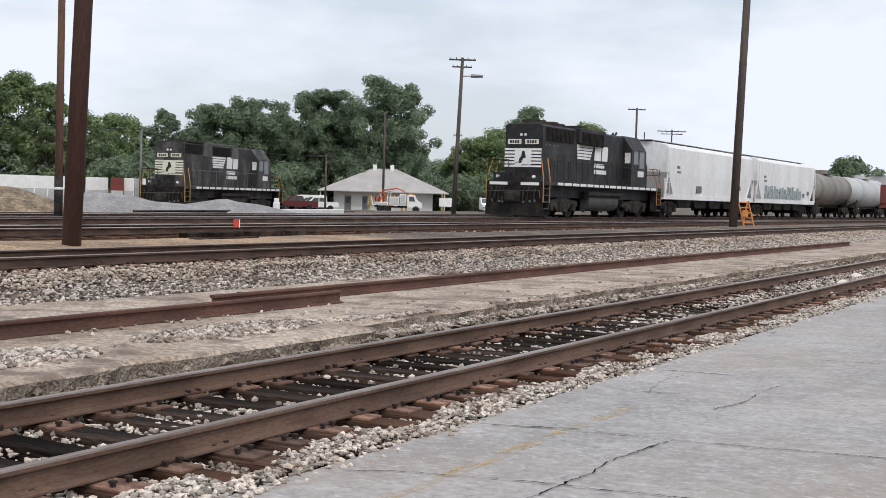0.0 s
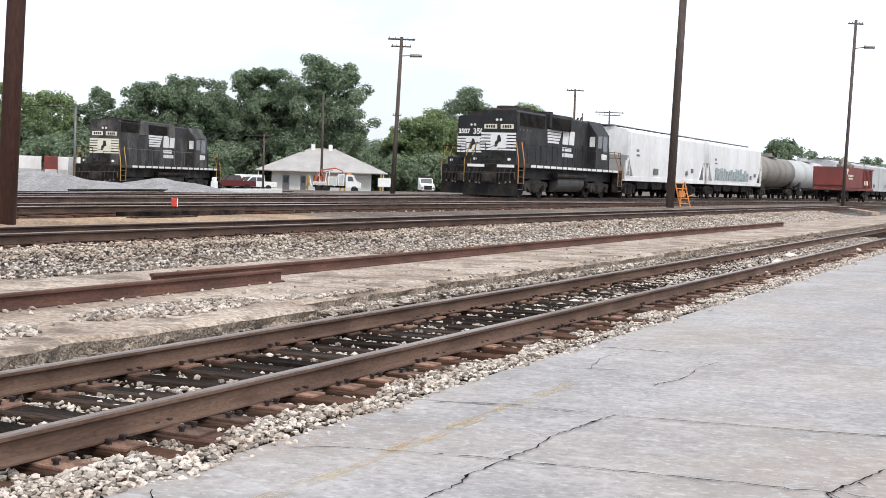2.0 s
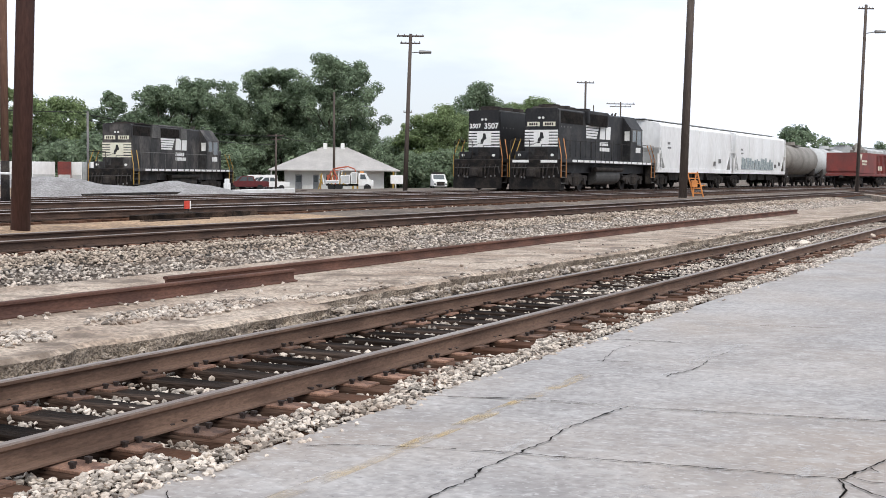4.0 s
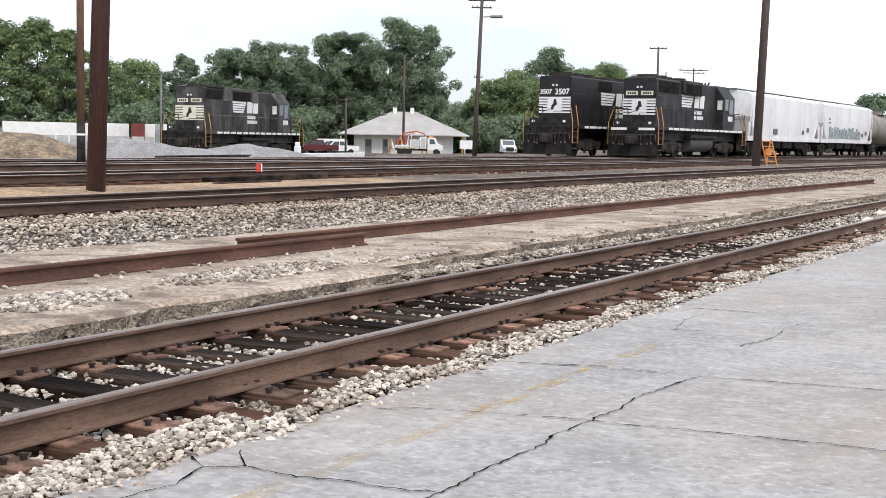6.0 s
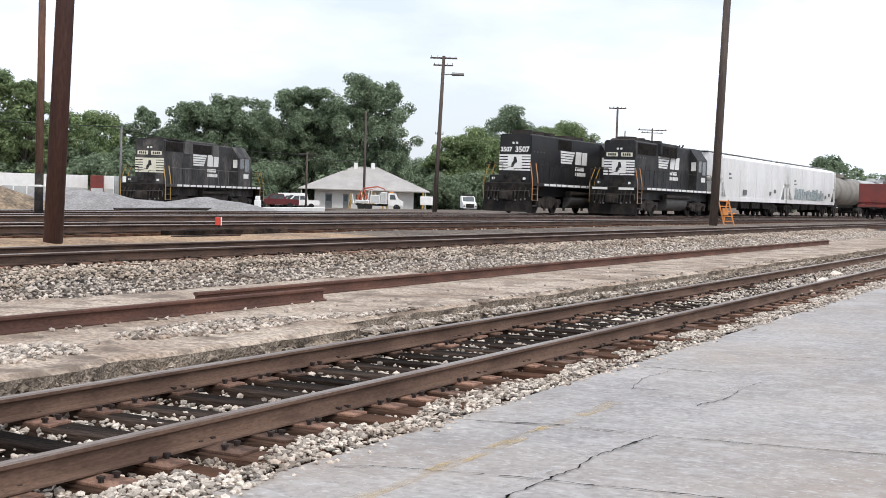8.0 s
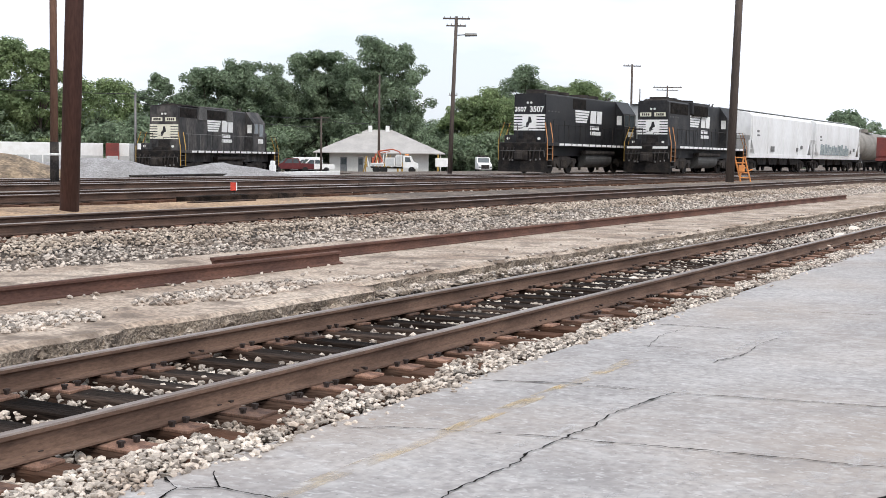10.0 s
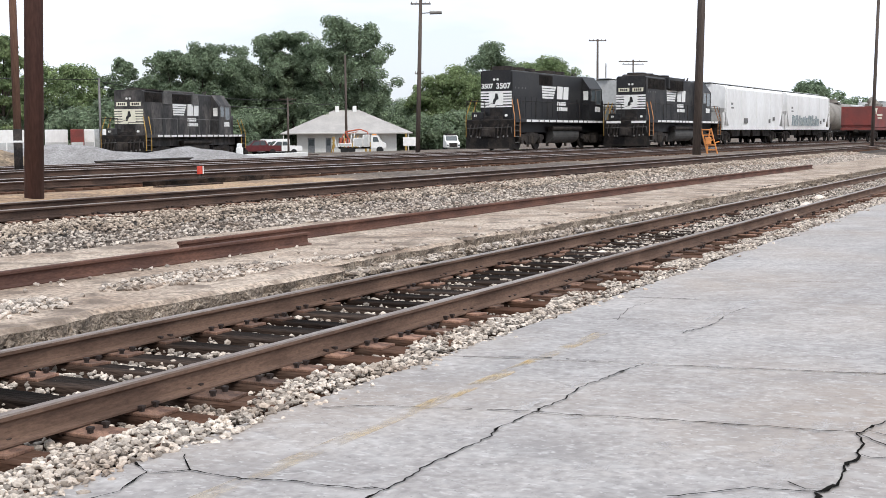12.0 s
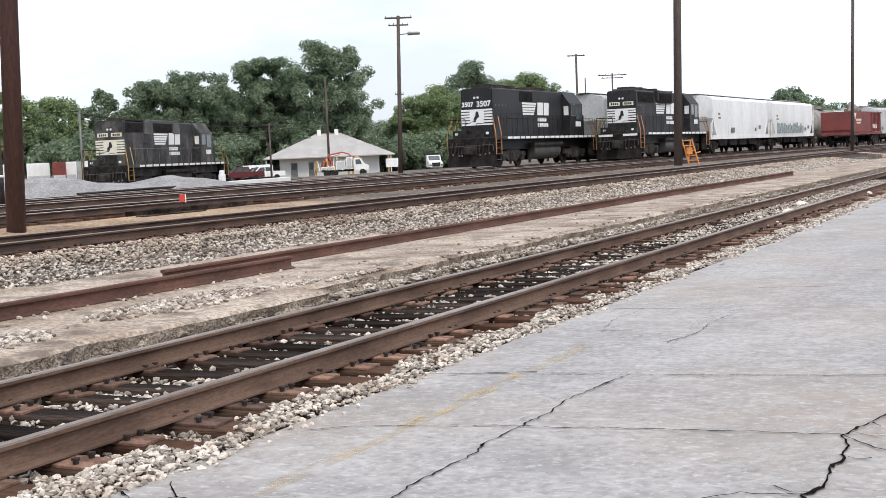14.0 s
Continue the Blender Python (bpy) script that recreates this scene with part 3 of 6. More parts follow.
def build_slab():
    """The low concrete strip between the tracks, its near edge broken."""
    slab = thing("concrete_strip", "weathered broken concrete strip between two tracks", "pavement", kind="structure")
    rng = random.Random(3)
    top = 0.225
    cuts = [-24, -12, -4, 3.2, 11.25, 19.5, 31.0, 45.0, 62.0, 90.0]
    for k, (xa, xb) in enumerate(zip(cuts, cuts[1:])):
        bm = bmesh.new()
        n = max(8, int((xb - xa) / 0.16)) if xa < 40 else 12
        inset = 0.0 if xb < 12 else 0.42
        far = 11.35 if xb < 12 else 11.15 if xb < 20 else 10.7 if xb < 32 else 10.3
        lip = []
        for i in range(n + 1):
            x = xa + 0.012 + (xb - xa - 0.024) * i / n
            e = 6.96 + inset + 0.05 * noise.noise((x * 1.7, k, 0)) + rng.uniform(-0.04, 0.04) + (0.14 if noise.noise((x * 1.1, 4.0, k)) > 0.33 else 0)
            if inset and noise.noise((x * 0.55, 9.0, 0)) > 0.12:
                e += 0.10
            t = top + 0.006 * noise.noise((x, 3, 1))
            lip.append([bm.verts.new(v) for v in ((x, e - 0.02 + rng.uniform(-0.03, 0.03), -0.1), (x, e + rng.uniform(-0.02, 0.05), 0.09 + rng.uniform(-0.03, 0.03)), (x, e - 0.01 + rng.uniform(-0.012, 0.012), t - 0.035),
                                                  (x, e + 0.035 + rng.uniform(0, 0.02), t), (x, 8.6, top), (x, far + rng.uniform(-0.03, 0.03), top), (x, far + 0.05, -0.1))])
        for a, b in zip(lip, lip[1:]):
            for p in range(6):
                f = bm.faces.new((a[p], b[p], b[p + 1], a[p + 1]))
                f.material_index = 1 if p < 2 else 0
        bm.faces.new(lip[0])
        bm.faces.new(lip[-1][::-1])
        part("slab", bm, [M_SLAB, M_FACE], slab)


def build_old_rails():
    """Two old rails laid on the strip, their ends overlapping."""
    for label, pts in (("red-rusted old rail lying on the concrete strip", [(-25 + 4 * i, 8.92) for i in range(9)] + [(13.42, 8.92)]),
                       ("long red-rusted old rail lying on the concrete strip", [(11.6, 9.5), (16, 9.52), (24, 9.6), (36, 9.62), (49.0, 9.5)])):
        r = thing("old_rail", label, "rail", "old rails")
        part("rail_body", rail_bm(pts, 0, 0.226), [M_RAIL_RED, M_RAIL_RED], r)


def build_ballast():
    rng = np.random.default_rng(5)
    spots = []
    # shoulder beside the paving: pale stones, low between the tie ends
    n = 16500
    x = 2.4 + 40 * rng.uniform(0, 1, n) ** 1.8
    y = rng.uniform(4.0, 4.95, n)
    edge = np.interp(x, [2, 4, 6, 9, 14, 40], [4.09, 4.12, 4.15, 4.16, 4.17, 4.18]) + 0.03 * np.sin(x * 2.1) + 0.03 * np.sin(x * 5.3 + 1)
    keep = y > edge - 0.12 * (rng.uniform(0, 1, n) > 0.93)
    s = rng.uniform(0.024, 0.064, n) * np.interp(x, [2, 40], [1.0, 1.3])
    z = np.interp(y, [3.9, 4.05, 4.3, 4.5, 4.95], [0.014, 0.014, 0.008, -0.025, -0.050]) + rng.uniform(-0.012, 0.02, n) + 0.02 * (rng.uniform(0, 1, n) > 0.9) - 0.018
    spots += [tuple(r) for r in np.stack([x, y, z, s], -1)[keep]]
    n = 3000
    x = 40 + 80 * rng.uniform(0, 1, n)
    y, s = rng.uniform(4.17, 4.9, n), rng.uniform(0.07, 0.13, n)
    spots += list(zip(x, y, np.full(n, -0.03), s))
    stones("shoulder_ballast", "pale crushed stones along the track's edge", M_STONE, spots, 11)
    # stones spilled over the tie ends, and rubble at the foot of the strip
    n = 7000
    x, y = 2.4 + 40 * rng.uniform(0, 1, n) ** 1.6, rng.uniform(4.30, 4.62, n)
    keep = np.array([noise.noise((a * 1.1, b * 2, 5)) for a, b in zip(x, y)]) > -0.28 + 1.5 * (y - 4.36)
    stones("spilled_ballast", "pale stones spilled over tie ends", M_STONE, np.stack([x, y, rng.uniform(0.004, 0.022, n), rng.uniform(0.025, 0.065, n)], -1)[keep], 21)
    n = 1700
    x, y = 2.0 + 42 * rng.uniform(0, 1, n) ** 1.4, rng.uniform(6.84, 7.02, n)
    y = np.where(x > 11.25, y + rng.uniform(0, 0.4, n), y)
    stones("rubble", "broken concrete rubble along the strip's edge", M_FACE, np.stack([x, y, rng.uniform(-0.06, 0.12, n), rng.uniform(0.05, 0.16, n)], -1), 22)
    # stones between the ties
    n = 19000
    x = 1.0 + 46 * rng.uniform(0, 1, n) ** 1.5
    y, s = rng.uniform(4.9, 7.05, n), rng.uniform(0.028, 0.075, n)
    clump = np.array([noise.noise((a * 0.8, b * 1.3, 2)) for a, b in zip(x, y)])
    keep = clump > np.interp(x, [6, 9, 16], [-0.20, -0.32, -0.40]) + 0.4 * rng.uniform(-1, 1, n)
    z = -0.050 + rng.uniform(0, 0.024, n) + 0.045 * np.clip(clump, 0, 1) * (y < 5.9) + np.interp(x, [5, 14, 30], [0, 0.012, 0.05]) + 0.16 * np.clip(y - 6.62, 0, 1)
    stones("crib_ballast", "mixed pale and brown stones between dark ties", M_STONE, np.stack([x, y, z, s], -1)[keep], 12)
    # loose stones on the strip
    spots = []
    for cx, cy, rx, ry, k in ((7.17, 7.8, 0.75, 0.45, 420), (9.95, 7.87, 1.45, 0.42, 520), (11.71, 7.66, 0.45, 0.16, 60), (12.8, 7.49, 0.65, 0.17, 60), (12.9, 7.25, 1.5, 0.24, 420),
                              (16.5, 7.25, 3.0, 0.28, 420), (22, 7.25, 4.0, 0.28, 400), (31, 7.3, 5.0, 0.28, 260), (9, 8.76, 5.0, 0.07, 34), (14, 8.2, 3.0, 0.5, 16), (2.5, 7.6, 0.8, 0.3, 100),
                              (8, 8.1, 4.0, 0.7, 22), (20, 8.4, 8.0, 0.8, 16)):
        a, r = rng.uniform(0, 2 * np.pi, k), rng.uniform(0, 1, k) ** 0.62
        s = rng.uniform(0.025, 0.085, k)
        px, py = cx + rx * r * np.cos(a), cy + ry * r * np.sin(a)
        base = np.where((px > 11.25) & (py < 7.42), 0.10, 0.235)
        spots += list(zip(px, py, base + s * 0.05, s))
    stones("scattered_stones", "pale stones scattered on the concrete strip", M_STONE_GREY, spots, 13)
    # the slope up to the middle track
    n = 37000
    x = 3 + 75 * rng.uniform(0, 1, n) ** 1.25
    y = np.interp(x, [12, 19, 24, 34], [11.25, 11.05, 10.6, 10.25])
    y = y + (13.5 - y) * rng.uniform(0, 1, n)
    s = rng.uniform(0.036, 0.085, n) * np.interp(x, [3, 80], [0.85, 1.6])
    z = np.array([ramp_z(v, PROFILE) for v in y]) + rng.uniform(0.0, 0.05, n)
    z += 0.04 * np.clip(11.5 - y, 0, 0.5)
    low = y < 12.1 + 0.5 * np.array([noise.noise((a * 0.6, 3, 8)) for a in x])
    rows = np.stack([x, y, z, s], -1)
    stones("slope_ballast", "pale crushed stones at the foot of the bank", M_STONE_GREY, rows[low], 14)
    stones("bank_ballast", "brown-stained crushed stones of the track bank", M_STONE_DIRTY, rows[~low], 15)
    n = 7500
    x = 8 + 100 * rng.uniform(0, 1, n)
    y, s = rng.uniform(13.9, 23.5, n), rng.uniform(0.06, 0.14, n)
    keep = (y < 15.8) | ((y > 19.2) & (x > 30))
    z = np.array([ramp_z(v, PROFILE) for v in y]) + 0.01
    stones("yard_ballast", "brown cinders and stones between the yard tracks", M_STONE_DIRTY, np.stack([x, y, z, s], -1)[keep], 16)


# ---- locomotives and cars ----
def wheelset(parent, x, r=0.5, gauge=0.755, side=0.86):
    bm = bmesh.new()
    for s in (-1, 1):
        rod(bm, (0, s * 0.70, 0), (0, s * 0.83, 0), r, seg=20)
        rod(bm, (0, s * 0.83, 0), (0, s * 0.90, 0), 0.16, seg=10)
    rod(bm, (0, -0.7, 0), (0, 0.7, 0), 0.09)
    return part("wheelset", bm, M_UNDER, parent, at=pose(x, 0, r))


def truck(parent, x, base, axles=2, r=0.5):
    bm = bmesh.new()
    h = base / 2
    for s in (-1, 1):
        y0, y1 = sorted((s * 0.93, s * 1.08))
        prism(bm, [(-h - 0.6, 0.62), (-h - 0.5, 0.86), (-0.7, 0.92), (-0.45, 1.02), (0.45, 1.02), (0.7, 0.92), (h + 0.5, 0.86), (h + 0.6, 0.62), (h + 0.2, 0.52), (h - 0.3, 0.62),
                   (0.55, 0.30), (-0.55, 0.30), (-h + 0.3, 0.62), (-h - 0.2, 0.52)], y0, y1)
        for k in range(4):
            rod(bm, (-0.34 + 0.22 * k, s * 1.1, 0.36), (-0.34 + 0.22 * k, s * 1.1, 0.80), 0.075, seg=8)
        for e in (-h, h):
            box(bm, e - 0.17, e + 0.17, min(s * 1.0, s * 1.17), max(s * 1.0, s * 1.17), 0.36, 0.72, 0.02)
    box(bm, -0.25, 0.25, -1.0, 1.0, 0.4, 0.95)
    tr = part("truck", bm, M_UNDER, parent, at=pose(x, 0, 0))
    for k in range(axles):
        wheelset(tr, -h + base * k / (axles - 1), r)
    return tr


def bars_on(bm, x, y0, y1, z0, z1, n, gap, thick=0.012):
    """White stripes on a face that looks towards -x."""
    step = (z1 - z0) / n
    for k in range(n):
        box(bm, x - thick, x, y0, y1, z0 + step * k, z0 + step * (k + 1) - gap)


def badge_shape(bm, x, cy, cz, s, thick=0.012, mirror=1):
    """The plain leaning shape of the badge, on a face that looks towards -x."""
    pts = [(-0.30, -0.46), (-0.10, -0.46), (0.06, -0.10), (0.28, -0.04), (0.26, 0.08), (0.16, 0.46), (-0.04, 0.46), (-0.10, 0.06), (-0.26, -0.10)]
    a = [bm.verts.new((x - thick, cy - mirror * u * s, cz + v * s)) for u, v in pts]
    b = [bm.verts.new((x, cy - mirror * u * s, cz + v * s)) for u, v in pts]
    bm.faces.new(a)
    bm.faces.new(b[::-1])
    for i in range(len(pts)):
        j = (i + 1) % len(pts)
        bm.faces.new((a[i], b[i], b[j], a[j]))


def text_part(name, words, size, mat, parent, at, label=""):
    cu = bpy.data.curves.new(name, "FONT")
    cu.body, cu.size, cu.extrude, cu.align_x, cu.align_y = words, size, 0.004, "CENTER", "CENTER"
    cu.offset = 0.012
    cu.materials.append(mat)
    ob = new(name, cu)
    ob.parent, ob.matrix_basis = parent, at
    return tagged(ob, label)


def handrail(parent, pts, r, mat, name="handrail", label=""):
    bm = bmesh.new()
    for a, b in zip(pts, pts[1:]):
        rod(bm, a, b, r, seg=6)
    return part(name, bm, mat, parent, label)


def locomotive(label, style, paint, at):
    """A hood diesel: long hood towards -x at 1.5 m, cab behind, on two trucks. 0 is the front coupler's face, z = 0 the rail heads."""
    loco = thing("locomotive", label, "locomotive", "diesel locomotives", at=at)
    top = 4.5
    # frame, pilots, steps
    deck = bmesh.new()
    box(deck, 0.75, 17.3, -1.52, 1.52, 1.55, 1.74, 0.02)
    box(deck, 1.2, 16.8, -0.9, 0.9, 1.0, 1.57)
    part("deck", deck, paint, loco)
    x = 2.3
    while x < 16.2:
        w = random.uniform(0.55, 0.95)
        for y in (-1.535, 1.52):
            part("sill_stripe", cube(x, x + w, y, y + 0.015, 1.59, 1.72), M_WHITE, loco, "worn white stripe")
        x += w + (0.16 if style != "faded" else 0.22)
    for s, x0 in ((1, 0.0), (-1, 18.0)):
        pil = bmesh.new()
        prism(pil, [(x0 + s * 0.75, 1.74), (x0 + s * 0.62, 1.68), (x0 + s * 0.62, 0.75), (x0 + s * 0.95, 0.75), (x0 + s * 0.95, 1.74)], -1.45, 1.45)
        part("pilot", pil, M_PILOT, loco)
        if s == 1 and style == "flared":
            for ya, yb in ((-1.3, -0.35), (0.35, 1.3)):
                part("pilot_stripe", cube(x0 + 0.600, x0 + 0.615, ya, yb, 1.54, 1.68), M_WHITE, loco, "white stripe on the pilot beam")
        plow = bmesh.new()
        a = [plow.verts.new(v) for v in ((x0 + s * 0.30, 0, 0.10), (x0 + s * 0.62, -1.5, 0.10), (x0 + s * 0.70, -1.5, 0.85), (x0 + s * 0.52, 0, 0.85), (x0 + s * 0.70, 1.5, 0.85), (x0 + s * 0.62, 1.5, 0.10))]
        b = [plow.verts.new(v.co + Vector((s * 0.06, 0, 0))) for v in a]
        for q in ((0, 1, 2, 3), (0, 3, 4, 5)):
            plow.faces.new([a[i] for i in q])
            plow.faces.new([b[i] for i in reversed(q)])
        for i, j in ((0, 1), (1, 2), (2, 3), (3, 4), (4, 5), (5, 0)):
            plow.faces.new((a[i], a[j], b[j], b[i]))
        part("snow_plow", plow, M_PILOT, loco)
        lever = rod(bmesh.new(), (x0 + s * 0.55, -1.35, 1.30), (x0 + s * 0.48, 1.35, 1.24), 0.022, seg=6)
        rod(lever, (x0 + s * 0.55, -1.35, 1.30), (x0 + s * 0.50, -1.42, 0.95), 0.022, seg=6)
        part("uncoupling_lever", lever, M_STEEL_DARK, loco)
        for y in (-1.2, -0.95, -0.62, 0.48, 0.66, 1.05):
            part("hose_end", cube(x0 + s * 0.46 - 0.03, x0 + s * 0.46 + 0.03, y, y + 0.07, 0.62 + 0.12 * abs(y), 0.72 + 0.12 * abs(y), 0.01), M_STEEL, loco, "pale metal hose end")
        cp = bmesh.new()
        box(cp, min(x0 + s * 0.05, x0 + s * 0.7), max(x0 + s * 0.05, x0 + s * 0.7), -0.14, 0.14, 0.86, 1.14, 0.04)
        box(cp, min(x0 - s * 0.05, x0 + s * 0.25), max(x0 - s * 0.05, x0 + s * 0.25), -0.26, 0.22, 0.76, 1.20, 0.05)
        box(cp, min(x0 + s * 0.45, x0 + s * 0.6), max(x0 + s * 0.45, x0 + s * 0.6), -0.38, 0.38, 0.72, 1.30, 0.03)
        for y in (-0.75, -0.55, 0.55, 0.75, 1.0):
            part("air_hose", rod(bmesh.new(), (x0 + s * 0.6, y, 1.25), (x0 + s * 0.45, y + 0.05, 0.7), 0.03), M_UNDER, loco)
        part("coupler", cp, M_UNDER, loco)
        for y in (-1, 1):
            for z in (0.42, 0.74, 1.06, 1.38):
                part("step", cube(min(x0 + s * 0.72, x0 + s * 1.35), max(x0 + s * 0.72, x0 + s * 1.35), min(y * 1.1, y * 1.5), max(y * 1.1, y * 1.5), z, z + 0.05), M_STEEL_DARK, loco)
            for xx in (0.70, 1.35):
                part("step_side", cube(x0 + s * xx - 0.02, x0 + s * xx + 0.02, min(y * 1.1, y * 1.5), max(y * 1.1, y * 1.5), 0.38, 1.6), M_UNDER, loco)
            colour = (M_RAIL_YEL if y > 0 else M_RAIL_ORG) if style != "faded" else M_RAIL_YEL
            for xx in (0.68, 1.42):
                handrail(loco, [(x0 + s * xx, y * 1.5, 0.75), (x0 + s * xx, y * 1.5, 1.9), (x0 + s * (xx + 0.2), y * 1.25, 2.85)], 0.028, colour, label="orange-yellow step handrail")
        mat = M_UNDER
        handrail(loco, [(x0 + s * 0.68, 1.45, 1.7), (x0 + s * 0.68, 1.45, 2.75), (x0 + s * 0.68, 0.35, 2.75), (x0 + s * 0.68, 0.35, 1.7)], 0.022, mat)
        handrail(loco, [(x0 + s * 0.68, 0.9, 1.55), (x0 + s * 0.68, 0.9, 2.6)], 0.02, mat)
        handrail(loco, [(x0 + s * 0.68, -0.35, 1.55), (x0 + s * 0.68, -0.35, 2.5), (x0 + s * 0.68, -1.4, 2.5)], 0.018, M_UNDER)
    for y in (-1.15, -0.8, -0.55, 0.5, 0.7, 0.9, 1.15):
        handrail(loco, [(0.62, y, 1.45), (0.50, y + 0.03, 1.2), (0.54, y + 0.06, 0.85)], 0.032, M_UNDER, "air_hose")
    part("end_door", cube(1.485, 1.5, -0.38, 0.38, 1.8, 2.36), M_UNDER, loco)
    part("porch_step", cube(0.80, 1.45, -0.45, 0.45, 1.74, 1.92, 0.02), M_UNDER, loco)
    part("sand_box", cube(0.95, 1.45, 0.55, 1.3, 1.74, 2.15, 0.03), paint, loco)
    handrail(loco, [(0.68, -0.35, 2.72), (0.68, 0.35, 2.45)], 0.016, M_STEEL, "chain")
    # long hood, its roof edges chamfered
    w = 0.98
    hood = sweep(bmesh.new(), [(-w, 1.58), (w, 1.58), (w, top - 0.09), (w - 0.12, top), (-w + 0.12, top), (-w, top - 0.09)], 1.5, 12.3)
    bmesh.ops.bevel(hood, geom=[e for e in hood.edges if abs(e.verts[0].co.x - 1.5) < 0.01 and abs(e.verts[1].co.x - 1.5) < 0.01], offset=0.05, segments=2, affect="EDGES")
    part("long_hood", hood, paint, loco)
    for sy in (-1, 1):
        y0, y1 = sorted((sy * w, sy * (w + 0.014)))
        x = 1.8
        while x < 11.8:
            d = random.choice((0.5, 0.62, 0.72))
            part("access_door", cube(x, x + d, y0, y1, 1.9, 3.02), paint, loco)
            x += 0.80
        part("hood_seam", cube(1.75, 12.2, y0, y1, 3.08, 3.13), paint, loco)
    if style in ("plain", "flared"):
        lt = bmesh.new()
        for x in (1.9, 2.35, 2.85, 3.3):
            box(lt, x, x + 0.10, -w - 0.02, -w, 3.48, 3.56)
        part("hood_latches", lt, M_STEEL, loco)
    fans = {"plain": (2.4, 4.0, 5.6, 8.6, 10.2), "flared": (2.6, 4.1, 7.4), "faded": (2.6, 4.1, 7.9)}[style]
    for x in fans:
        part("roof_fan", rod(bmesh.new(), (x, 0, top - 0.05), (x, 0, top + (0.13 if style == "faded" else 0.24)), 0.6, seg=20), M_UNDER, loco)
    if style == "flared":
        part("roof_hatch", prism(bmesh.new(), [(1.8, top), (2.2, top + 0.14), (4.6, top + 0.17), (5.0, top)], -0.75, 0.75), M_UNDER, loco)
        part("brake_housing", cube(5.7, 9.2, -1.16, 1.16, top - 0.7, top + 0.06, 0.05), paint, loco)
        part("exhaust", cube(9.4, 10.6, -0.4, 0.4, top - 0.02, top + 0.15, 0.03), M_UNDER, loco)
    elif style == "faded":
        part("roof_hatch", cube(2.0, 4.6, -1.0, 1.0, top, top + 0.05, 0.02), M_UNDER, loco)
        part("brake_housing", cube(5.6, 9.6, -0.9, 0.9, top - 0.02, top + 0.10, 0.03), M_PANEL, loco)
    else:
        # Paler strip that paints the light caught along the hood's roof line.
        part("lit_roof_edge", cube(1.5, 12.3, -w - 0.015, -w + 0.1, top - 0.1, top - 0.05), M_STEEL_DARK, loco)
    for k, x in enumerate((12.9, 13.4)):
        part("horn", rod(bmesh.new(), (x, -0.2 + 0.4 * k, top + 0.02), (x + 0.3, -0.2 + 0.4 * k, top + 0.25), 0.06), M_UNDER, loco)
    if style == "faded":
        spans = ((1.7, 4.2), (5.8, 8.7))
        for xa, xb in ((4.35, 5.7), (8.8, 10.0)):
            part("side_panel", prism(bmesh.new(), [(xa, top - 0.80), (xb, top - 0.80), (xb - 0.12, top - 0.06), (xa + 0.12, top - 0.06)], -w - 0.05, -w), M_PANEL, loco, "pale grey worn side panel")
    elif style == "flared":
        spans = ((1.9, 5.3), (6.0, 8.9))
    else:
        spans = ((5.4, 7.4),)
    for xa, xb in spans:
        grille = bmesh.new()
        yy = -w - 0.02 if not (style == "flared" and xa > 5.5) else -1.18
        z0 = top - (0.80 if style == "flared" else 0.72)
        box(grille, xa, xb, yy, yy + 0.02, z0, top - 0.12)
        k = xa + 0.08
        while k < xb - 0.05:
            box(grille, k, k + 0.04, yy - 0.02, yy, z0 + 0.03, top - 0.16)
            k += 0.16
        part("radiator_grille", grille, M_PILOT, loco, "black intake grille")
    # cab, sloped roof edges, windows
    cab = sweep(bmesh.new(), [(-1.5, 1.58), (1.5, 1.58), (1.5, 3.75), (0.95, top + 0.02), (-0.95, top + 0.02), (-1.5, 3.75)], 12.3, 14.6)
    part("cab", cab, paint, loco)
    for y in (-1.512, 1.5):
        for xa, xb, z0 in ((12.6, 13.3, 3.0), (13.5, 14.3, 2.8)):
            cw = part("cab_window", cube(xa, xb, y, y + 0.012, z0, 3.66), M_GLASS, loco, "dark cab side window")
            fr = bmesh.new()
            for q in ((xa - 0.05, xb + 0.05, z0 - 0.05, z0), (xa - 0.05, xb + 0.05, 3.66, 3.71), (xa - 0.05, xa, z0, 3.66), (xb, xb + 0.05, z0, 3.66)):
                box(fr, q[0], q[1], y - 0.015 if y < 0 else y, y + 0.012 if y < 0 else y + 0.03, q[2], q[3])
            part("window_frame", fr, M_STEEL, cw)
    # Near-white pane: the light seen in this window is put into its colour.
    cw = part("cab_window", cube(12.288, 12.3, -1.42, -1.1, 3.02, 3.6), M_LAMP_PANE, loco, "rear cab window painted pale with light")
    nose = bmesh.new()
    box(nose, 14.6, 16.3, -0.98, 0.98, 1.72, 3.1, 0.06)
    part("short_hood", nose, paint, loco)
    # fuel tank, trucks
    tank = bmesh.new()
    rod(tank, (6.9, -0.75, 0.86), (11.1, -0.75, 0.86), 0.52, seg=20)
    rod(tank, (6.9, 0.75, 0.86), (11.1, 0.75, 0.86), 0.52, seg=20)
    box(tank, 6.9, 11.1, -0.75, 0.75, 0.34, 1.38)
    part("fuel_tank", tank, M_UNDER if style == "faded" else M_STEEL_DARK, loco, smooth=False)
    air = bmesh.new()
    rod(air, (6.6, -1.25, 1.24), (11.3, -1.25, 1.24), 0.14, seg=12)
    part("air_pipe", air, M_UNDER, loco)
    for x in (3.9, 14.1):
        truck(loco, x, 2.74, 2, 0.51)
